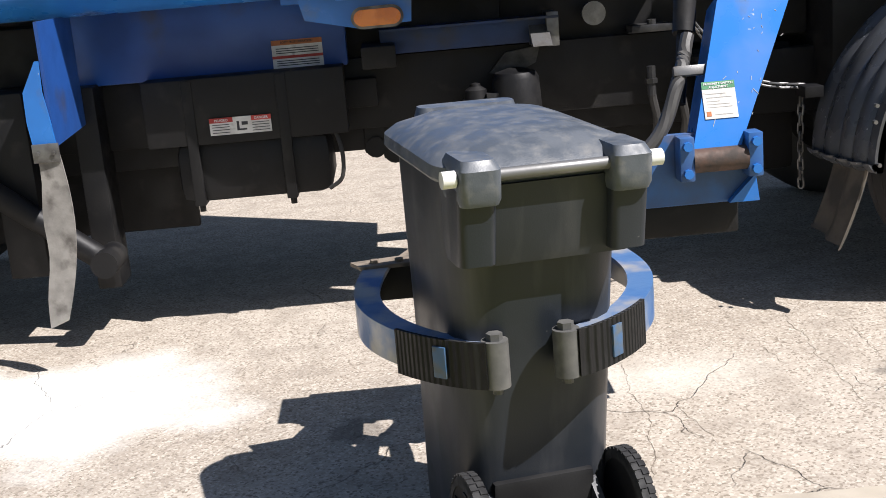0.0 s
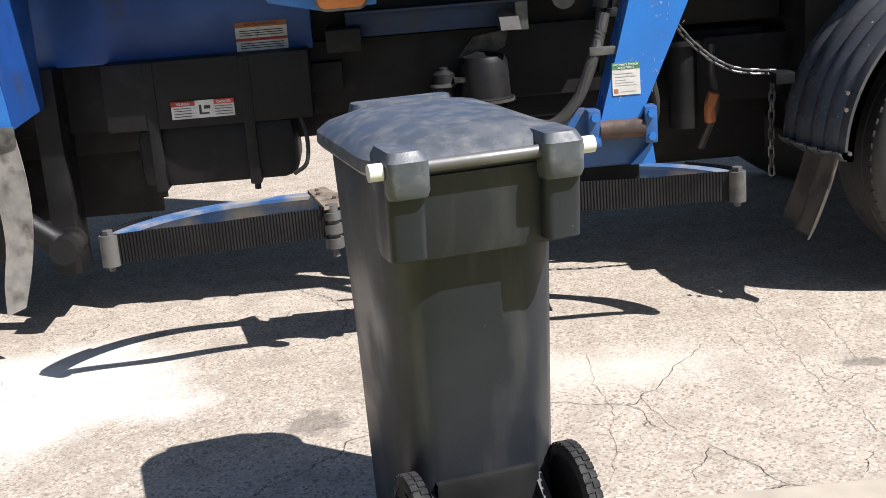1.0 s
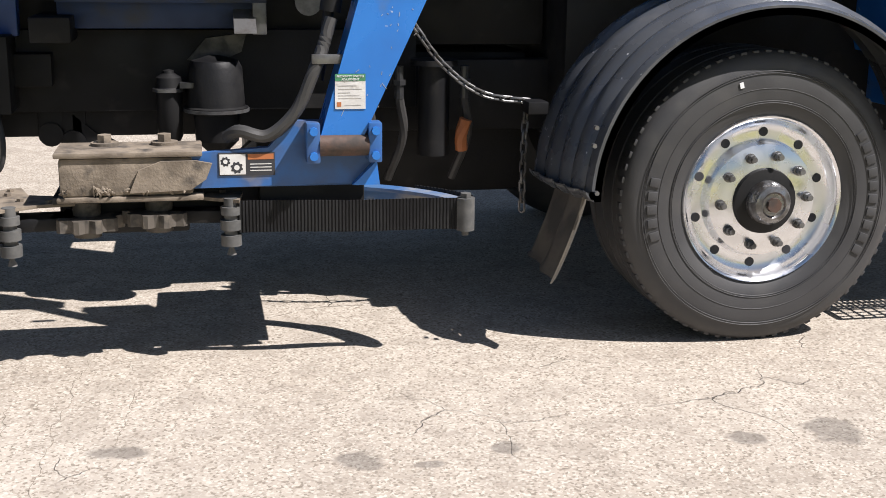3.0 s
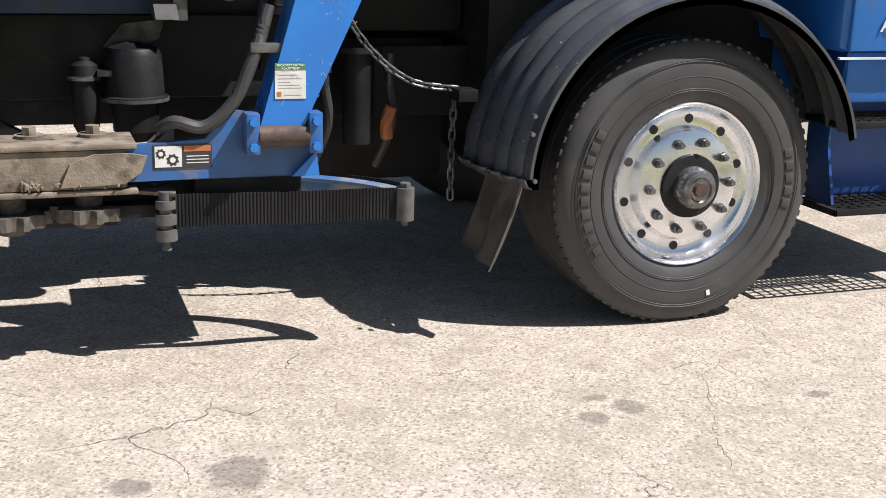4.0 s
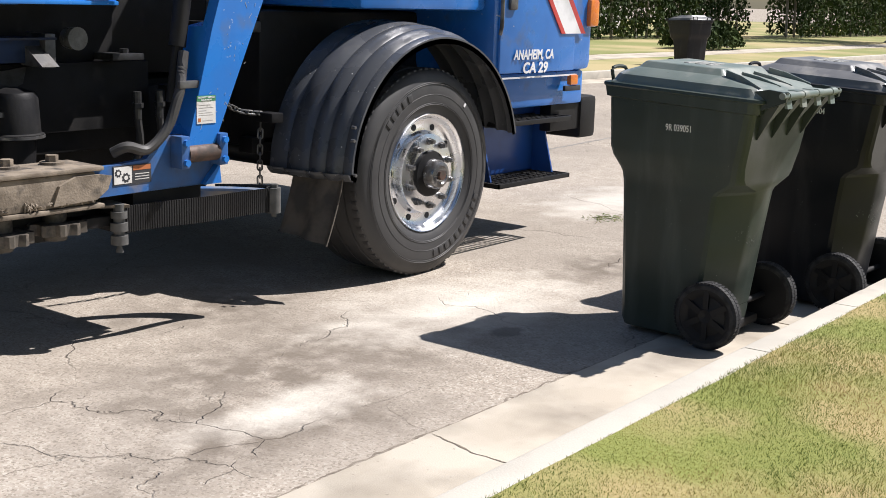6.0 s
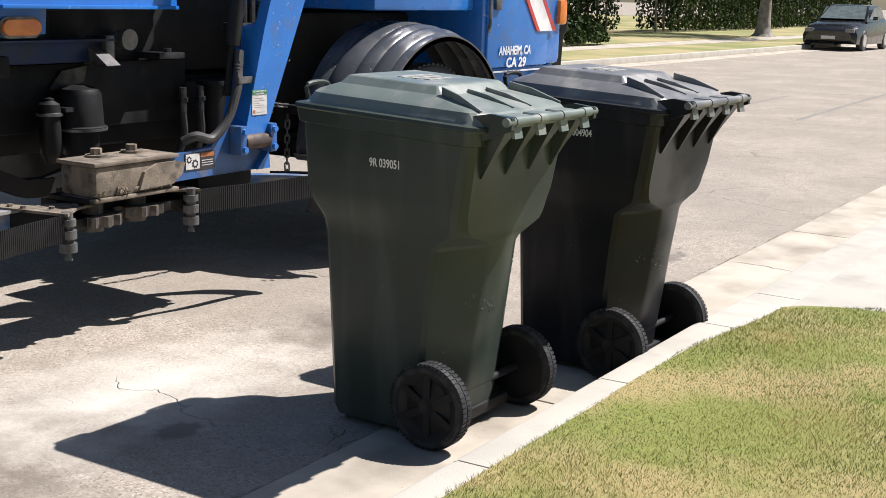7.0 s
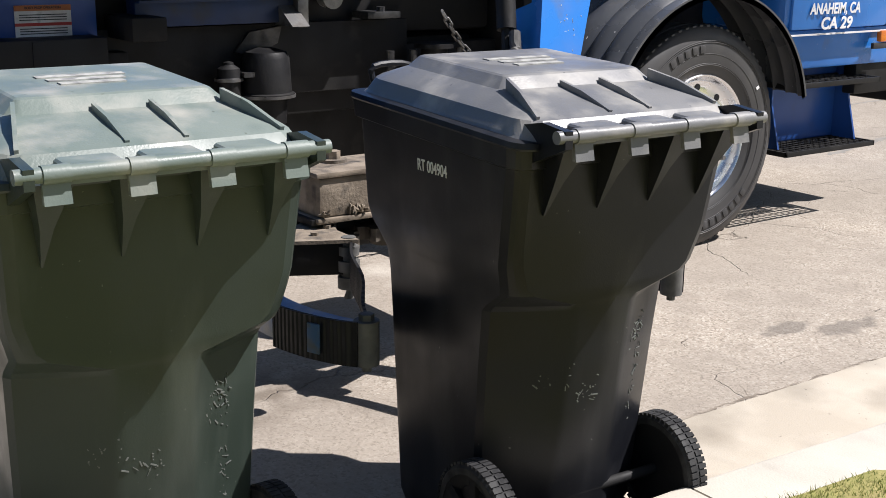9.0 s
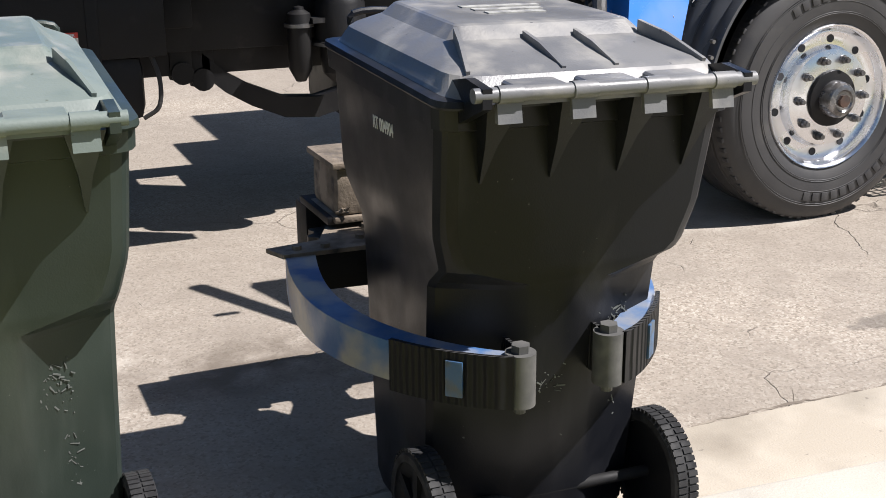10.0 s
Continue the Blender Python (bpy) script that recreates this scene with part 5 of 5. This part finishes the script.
def beam_build(bm):
    prism(bm, [(-2.36, 0.6), (-1.37, 0.615), (-1.37, 0.70), (-1.5, 0.82), (-1.64, 0.82), (-1.72, 0.735), (-1.95, 0.72), (-2.36, 0.71)], "y", 1.5, 1.53)
    box(bm, -2.34, -1.4, 1.53, 1.62, 0.60, 0.625, 0.004)


beam = tpart("grabber_beam", "beam_blue", beam_build, "dusty blue steel grabber beam")
tpart("dusty_cover", "dusty", lambda bm: box(bm, -2.375, -1.96, 1.492, 1.7, 0.588, 0.712, 0.014), "dirt-caked steel cover", parent=beam)
tpart("cover_lid", "dusty", lambda bm: box(bm, -2.388, -1.93, 1.482, 1.71, 0.7125, 0.73, 0.006), parent=beam)
tpart("cover_lip", "dusty", lambda bm: box(bm, -2.385, -1.93, 1.484, 1.7, 0.57, 0.5875, 0.006), parent=beam)
tpart("end_plate", "dusty", lambda bm: prism(bm, [(-2.16, 0.6), (-1.97, 0.606), (-1.92, 0.64), (-1.9, 0.69), (-1.95, 0.7), (-2.06, 0.7), (-2.13, 0.672)], "y", 1.476, 1.491), parent=beam)


def caked_dirt(bm):
    rng = random.Random(3)
    for _ in range(24):
        x, z = rng.uniform(-2.37, -1.95), rng.choice((0.6, 0.604, 0.608))
        m = Matrix.Translation((x, 1.488 + 0.03 * rng.random() * (z > 0.7), z)) @ Euler((rng.random() * 3, rng.random() * 3, rng.random() * 3)).to_matrix().to_4x4() @ Matrix.Diagonal((rng.uniform(0.008, 0.03), 0.006, 0.006, 1))
        bmesh.ops.create_icosphere(bm, subdivisions=1, radius=1.0, matrix=m)


tagged(tpart("caked_dirt", "dusty", caked_dirt, parent=beam), "lumps of dried dirt", kind="stuff")
tpart("rear_beam", "black_metal", lambda bm: [box(bm, -2.34, -1.6, 1.62, 1.78, 0.5, 0.6, 0.01), box(bm, -1.75, -1.4, 1.55, 2.2, 0.5, 0.6, 0.01)], parent=beam)
for x in (-2.05, -2.24):
    tpart("beam_bolt", "dusty", lambda bm: [cyl(bm, (x, 1.64, 0.727), (x, 1.64, 0.74), 0.045, 14), cyl(bm, (x, 1.64, 0.74), (x, 1.64, 0.765), 0.024, 6)], parent=beam)


def gear(bm):
    pts = []
    for k in range(44):
        r = 0.119 if (k // 2) % 2 else 0.1
        a = (k + 0.5) * math.tau / 44
        pts.append((r * math.cos(a), r * math.sin(a)))
    prism(bm, pts, "z", -0.03, 0.012)
    cyl(bm, (0, 0, -0.06), (0, 0, 0.06), 0.045, 14)


tpart("pivot_carrier", "black_metal", lambda bm: [box(bm, -2.4, -1.98, 1.5, 1.75, 0.565, 0.585, 0.004), box(bm, -2.4, -1.98, 1.7, 1.8, 0.42, 0.565, 0.01)], parent=beam)
for x in (-1.58, -1.38):
    tpart("pivot_block", "beam_blue", lambda bm: box(bm, x - 0.022, x + 0.022, 1.43, 1.5, 0.69, 0.82, 0.006), parent=beam)
    for z in (0.715, 0.795):
        tpart("bolt", "blue", lambda bm: cyl(bm, (x, 1.415, z), (x, 1.432, z), 0.014, 8), parent=beam)
tpart("pivot_tube", "rust", lambda bm: [cyl(bm, (-1.56, 1.46, 0.745), (-1.4, 1.46, 0.745), 0.036, 16)], "greasy rusty pivot tube", parent=beam)
tpart("gusset", "blue", lambda bm: prism(bm, [(-1.45, 0.61), (-1.36, 0.61), (-1.37, 0.69)], "y", 1.47, 1.5), parent=beam)
decal("gear_sticker", -1.88, -1.7, 0.645, 0.72, 1.4985, [("ink", 0, 1, 0, 1), ("white", 0.02, 0.48, 0.06, 0.94), ("orange_decal", 0.52, 0.98, 0.7, 0.94)] + [("white", 0.56, 0.94, v, v + 0.04) for v in (0.2, 0.34, 0.48)], "gear hazard sticker with pictogram", parent=beam)
for gx, gz, gr in ((-1.858, 0.692, 0.013), (-1.822, 0.672, 0.016)):
    tpart("print", "ink", lambda bm: [prism(bm, [(gx + gr * (1.25 if (k // 2) % 2 else 1.0) * math.cos(k * math.tau / 32), gz + gr * (1.25 if (k // 2) % 2 else 1.0) * math.sin(k * math.tau / 32)) for k in range(32)], "y", 1.4955, 1.4975)], "black gear pictogram", parent=beam)
    tpart("print", "white", lambda bm: cyl(bm, (gx, 1.4948, gz), (gx, 1.4965, gz), gr * 0.55, 14), parent=beam)


def finger_line(w):
    """A point on the finger's bow from its root to its tip, and its outward normal."""
    def at(w):
        u = 1 - (1 - min(max(w, 0.0), 1.0)) ** 1.7
        return Vector((CHORD * u, 0.275 * (1 - u ** 3) ** 0.7 + 0.04 * math.sin(math.pi * u), 0))
    d = (at(w + 0.02) - at(w - 0.02)).normalized()
    p = at(w)
    return p.x + ROOT_X, p.y + ROOT_Y, Vector((-d.y, d.x, 0))


def finger_build(bm, s):
    h = 0.05
    rings = []
    for k in range(25):
        t = k / 24
        x, y, n = finger_line(t)
        hh = h * (1.0 - 0.25 * t)
        th = 0.022
        c = Vector((x, y, 0))
        ring = [c - n * 0.004 + Vector((0, 0, -hh)), c + n * th + Vector((0, 0, -hh)), c + n * th + Vector((0, 0, hh)), c - n * (0.05 - 0.02 * t) + Vector((0, 0, hh)), c - n * (0.05 - 0.02 * t) + Vector((0, 0, hh - 0.012)), c - n * 0.004 + Vector((0, 0, hh - 0.012))]
        rings.append([(s * p.x, p.y, p.z) for p in ring])
    loft(bm, rings)


def strap_material():
    m = M["wheel_black"].copy()
    m.name = "ribbed_rubber"
    nt = m.node_tree
    w = nt.nodes.new("ShaderNodeTexWave")
    w.inputs["Scale"].default_value, w.inputs["Distortion"].default_value = 28, 0.6
    tc = nt.nodes.new("ShaderNodeTexCoord")
    nt.links.new(tc.outputs["Object"], w.inputs["Vector"])
    bp = nt.nodes.new("ShaderNodeBump")
    bp.inputs["Distance"].default_value, bp.inputs["Strength"].default_value = 0.006, 1.0
    nt.links.new(w.outputs["Fac"], bp.inputs["Height"])
    nt.links.new(bp.outputs[0], nt.nodes["Principled BSDF"].inputs["Normal"])
    return m


M["strap"] = strap_material()


def strap_build(bm, s):
    pts = []
    for k in range(13):
        t = k / 12
        pts.append((ROOT_X + 0.02 + (CHORD - 0.04) * t, ROOT_Y - 0.012 + 0.008 * math.sin(t * 9)))
    loft(bm, [[(s * x, y, -0.055), (s * x, y + 0.008, -0.055), (s * x, y + 0.008, 0.05), (s * x, y, 0.05)] for x, y in pts])
    # wrap round the outside of the tip
    rings = []
    for k in range(11):
        x, y, n = finger_line(0.6 + 0.36 * k / 10)
        a, b = Vector((x, y, 0)) + n * 0.023, Vector((x, y, 0)) + n * 0.033
        rings.append([(s * a.x, a.y, -0.058), (s * b.x, b.y, -0.058), (s * b.x, b.y, 0.052), (s * a.x, a.y, 0.052)])
    loft(bm, rings)


def root_plate_build(bm, s):
    """The upright plate that joins the strap's root to the bow's, and its arm to the pivot."""
    u0, u1 = s * (ROOT_X - 0.012), s * (ROOT_X + 0.012)
    box(bm, min(u0, u1), max(u0, u1), ROOT_Y, ROOT_Y + 0.29, -0.055, 0.045, 0.003)
    u0, u1 = 0.02 * s, s * ROOT_X
    box(bm, min(u0, u1), max(u0, u1), -0.045, 0.075, -0.03, 0.012, 0.006)


def root_top_build(bm, s):
    prism(bm, [(s * x, y) for x, y in ((ROOT_X - 0.09, ROOT_Y + 0.03), (ROOT_X + 0.03, ROOT_Y - 0.03), (ROOT_X + 0.045, ROOT_Y + 0.31), (ROOT_X - 0.02, ROOT_Y + 0.34), (ROOT_X - 0.05, ROOT_Y + 0.2), (ROOT_X - 0.2, 0.07), (ROOT_X - 0.2, -0.03))], "z", 0.047, 0.058)
    for x, y in ((0.01, 0.27), (0.015, 0.2), (-0.03, 0.1), (-0.12, 0.06)):
        cyl(bm, (s * (ROOT_X + x), ROOT_Y + y, 0.058), (s * (ROOT_X + x), ROOT_Y + y, 0.068), 0.012, 6)


def clip_build(bm, s):
    x, y, n = finger_line(0.78)
    c = Vector((x, y, 0)) + n * 0.034
    box(bm, -0.018, 0.018, -0.003, 0.004, -0.04, 0.035, 0.002, Matrix.Translation((s * c.x, c.y, 0)) @ Matrix.Rotation(-s * math.atan2(n.x, n.y), 4, "Z"))


FINGERS = []
TIP_X = ROOT_X + CHORD
for s, px in ((-1, PIVOT_L), (1, PIVOT_R)):
    rx, ry = s * ROOT_X, ROOT_Y
    pieces = [tpart("finger", "finger_blue", lambda bm: finger_build(bm, s), "curved blue steel grabber finger", parent=beam),
              tpart("finger_strap", "strap", lambda bm: strap_build(bm, s), "black ribbed rubber strap", parent=beam),
              tpart("finger_roller", "roller", lambda bm: [cyl(bm, (s * TIP_X, ROOT_Y, -0.06), (s * TIP_X, ROOT_Y, 0.05), 0.031, 20), cyl(bm, (s * TIP_X, ROOT_Y, -0.078), (s * TIP_X, ROOT_Y, 0.058), 0.012, 10), cyl(bm, (s * TIP_X, ROOT_Y, 0.05), (s * TIP_X, ROOT_Y, 0.066), 0.019, 6)], "gray rubber roller at the finger tip", parent=beam),
              tpart("strap_clip", "clip_blue", lambda bm: clip_build(bm, s), parent=beam),
              tpart("root_plate", "black_metal", lambda bm: root_plate_build(bm, s), "black steel plate at the finger root", parent=beam),
              tpart("root_top", "dusty", lambda bm: root_top_build(bm, s), "dusty bolted plate over the finger root", parent=beam),
              tpart("gear_segment", "gear_metal", gear, "dusty toothed gear segment", parent=beam),
              tpart("finger_pin", "roller", lambda bm: [cyl(bm, (rx, ry, -0.1), (rx, ry, 0.06), 0.022, 12), cyl(bm, (rx, ry, -0.045), (rx, ry, -0.012), 0.034, 16), cyl(bm, (rx, ry, -0.098), (rx, ry, -0.062), 0.034, 16), cyl(bm, (rx, ry, -0.13), (rx, ry, -0.1), 0.016, 10, 0.006), cyl(bm, (rx, ry, 0.005), (rx, ry, 0.032), 0.032, 16)], "gray roller stack at the strap root", parent=beam)]
    FINGERS.append((s, px, pieces))

# lift arm, its origin at the lower pivot
arm = tpart("lift_arm", "blue", lambda bm: [prism(bm, [(-0.075, 0.03), (0.065, 0.03), (0.36, 0.66), (0.55, 1.2), (0.3, 1.2), (0.06, 0.5)], "y", -0.01, 0.05), prism(bm, [(-0.075, 0.03), (0.065, 0.03), (0.3, 0.55), (0.06, 0.5)], "y", 0.05, 0.14)], "scratched bright blue lift arm")
decal("arm_sticker", -0.028, 0.07, 0.118, 0.23, -0.0115, [("white", 0, 1, 0, 1), ("green_decal", 0, 1, 0.8, 1), ("orange_decal", 0.06, 0.2, 0.07, 0.2)] + [("faded_ink", 0.1, w, v, v + 0.018) for v, w in ((0.3, 0.86), (0.38, 0.8), (0.46, 0.5), (0.56, 0.88), (0.66, 0.7))] + [("faded_ink", 0.3, 0.85, 0.1, 0.12)], "white notice sticker with green heading", parent=arm)
lettering("lettering", "PROXIMITY SWITCH", 0.0095, Matrix.Translation((0.021, -0.0145, 0.2195)) @ SIDE, "letter", arm, 1.0)
lettering("lettering", "ADJUSTMENT", 0.0095, Matrix.Translation((0.021, -0.0145, 0.2095)) @ SIDE, "letter", arm, 1.0)
def arm_scratches(bm):
    rng = random.Random(21)
    for _ in range(34):
        z = rng.uniform(0.08, 0.75)
        x = -0.06 + 0.4 * max(z - 0.05, 0) + rng.uniform(0.02, 0.17)
        m = Matrix.Translation((x, -0.0105, z)) @ Matrix.Rotation(rng.uniform(-0.9, 0.9), 4, "Y")
        box(bm, -0.0007, 0.0007, -0.0006, 0.0006, -0.003, 0.003 + 0.022 * rng.random() ** 3, 0, m)


tagged(tpart("scratches", "faded_ink", arm_scratches, parent=arm), "fine white paint scratches", kind="stuff")
tpart("arm_cylinder", "black_metal", lambda bm: [cyl(bm, (-0.03, 0.1, 0.42), (0.1, 0.1, 1.2), 0.035, 16), cyl(bm, (-0.07, 0.1, 0.2), (-0.03, 0.1, 0.44), 0.018, 10)], parent=arm)
tpart("hose_clamp", "gray_metal", lambda bm: box(bm, -0.1, 0.0, 0.0, 0.02, 0.26, 0.29, 0.004), parent=arm)
tpart("hose_clamp", "gray_metal", lambda bm: box(bm, -0.06, 0.02, 0.0, 0.02, 0.88, 0.9, 0.003), parent=arm)
tpart("arm_hose", "hose", lambda bm: tube(bm, curve_points([(-0.03, 0.06, 0.4), (-0.06, 0.04, 0.31), (-0.09, 0.02, 0.24), (-0.15, 0.02, 0.11), (-0.24, 0.03, 0.03), (-0.33, 0.04, 0.045), (-0.37, 0.08, 0.02)], 6), 0.021, 10), parent=arm)


# ---- movement ----
def smooth_rows(rows, t):
    for a, b in zip(rows, rows[1:]):
        if t <= b[0]:
            u = (t - a[0]) / (b[0] - a[0])
            return [p + (q - p) * u for p, q in zip(a[1:], b[1:])]
    return list(rows[-1][1:])


# seconds, metres the truck has gone
GONE = [(0, 0), (1.0, 0), (1.25, 0.06), (1.5, 0.184), (2, 0.442), (2.4, 0.75), (2.85, 1.22), (3.3, 1.79), (3.5, 2.082), (4, 3.03), (4.5, 4.211), (5, 5.653), (5.2, 6.234), (5.6, 7.36), (6.0, 8.35), (6.3, 9.056),
        (6.5, 9.563), (7, 10.658), (7.5, 11.27), (8, 11.68), (8.4, 11.75), (10, 11.755)]
# seconds, then how far the beam is sideways, outwards, upwards
REACH = [(0, 0.02, 0.92, 0.07), (0.2, 0.02, 0.88, 0.06), (0.4, 0.02, 0.76, 0.04), (0.5, 0.02, 0.66, 0.03), (0.7, 0.02, 0.39, 0.01), (0.85, 0.02, 0.23, 0), (1.0, 0.01, 0.1, 0), (1.3, 0, 0, 0), (7.6, 0, 0, 0), (8.0, 0, 0.02, 0), (8.3, -0.01, 0.1, 0),
         (8.5, -0.02, 0.22, 0), (8.75, -0.03, 0.48, 0), (9.0, -0.04, 0.72, 0), (9.2, -0.05, 0.85, 0), (9.5, -0.05, 1.0, 0), (9.7, -0.07, 1.08, 0), (10, -0.1, 1.1, 0.0)]
# seconds, left finger, right finger: degrees closed
GRIP = [(0, 90, 86), (0.1, 82, 80), (0.2, 70, 71), (0.3, 59, 62), (0.4, 50, 54), (0.5, 50, 45), (0.6, 40, 33), (0.7, 32, 23), (0.8, 23, 14), (1.0, 10, 5), (1.3, 5, 4), (6.8, 4, 4), (7.0, 10, 9), (7.2, 28, 27), (7.35, 42, 40), (7.5, 51, 49), (8.0, 56, 56), (8.5, 60, 64), (9.0, 62, 65), (9.2, 60, 62),
        (9.5, 63, 62), (9.6, 70, 67), (9.7, 80, 78), (9.8, 85, 87), (10, 86, 88)]


def motions():
    walk(truck, [(t, pose(d, 0, 0)) for t, d in GONE])
    times = [k / 10 for k in range(101)]
    roll = []
    for t in times:
        d = smooth_rows(GONE, t)[0]
        roll.append((t, pose(0, 1.47, HUB_Z, 0, 117 + math.degrees((d - 0.184) / 0.513), 0)))
    walk(wheel, roll)
    walk(beam, [(t, pose(dx, -out, up)) for t, dx, out, up in REACH])
    walk(arm, [(t, pose(-1.48 + dx, 1.46 - out, 0.745 + up, -math.degrees(math.atan2(out, 2.2)))) for t, dx, out, up in REACH])
    for s, px, pieces in FINGERS:
        rows = [(t, pose(px, PIVOT_Y, 0.51 - 0.012 * (s < 0), 0, 0, -s * (right if s > 0 else left))) for t, left, right in GRIP]
        for ob in pieces:
            walk(ob, rows)
    walk(first_cart, [(0, pose(-2.165, -0.06, 0.014, 2.0, 1.2, 13)), (0.15, pose(-2.17, -0.06, 0.01, 1.5, 0.8, 13.5)), (0.3, pose(-2.185, -0.06, 0.006, 0, 0, 14)), (10, pose(-2.185, -0.06, 0.006, 0, 0, 14))])
    walk(black_cart, [(0, pose(9.365, -0.2, 0.006, 0, 0, -2.5)), (9.55, pose(9.365, -0.2, 0.006, 0, 0, -2.5)), (9.7, pose(9.41, -0.195, 0.008, 0, 0.4, -2)), (9.8, pose(9.45, -0.19, 0.01, 0, 0.6, -2)), (10, pose(9.475, -0.19, 0.014, -0.5, 0.8, -1))])


motions()
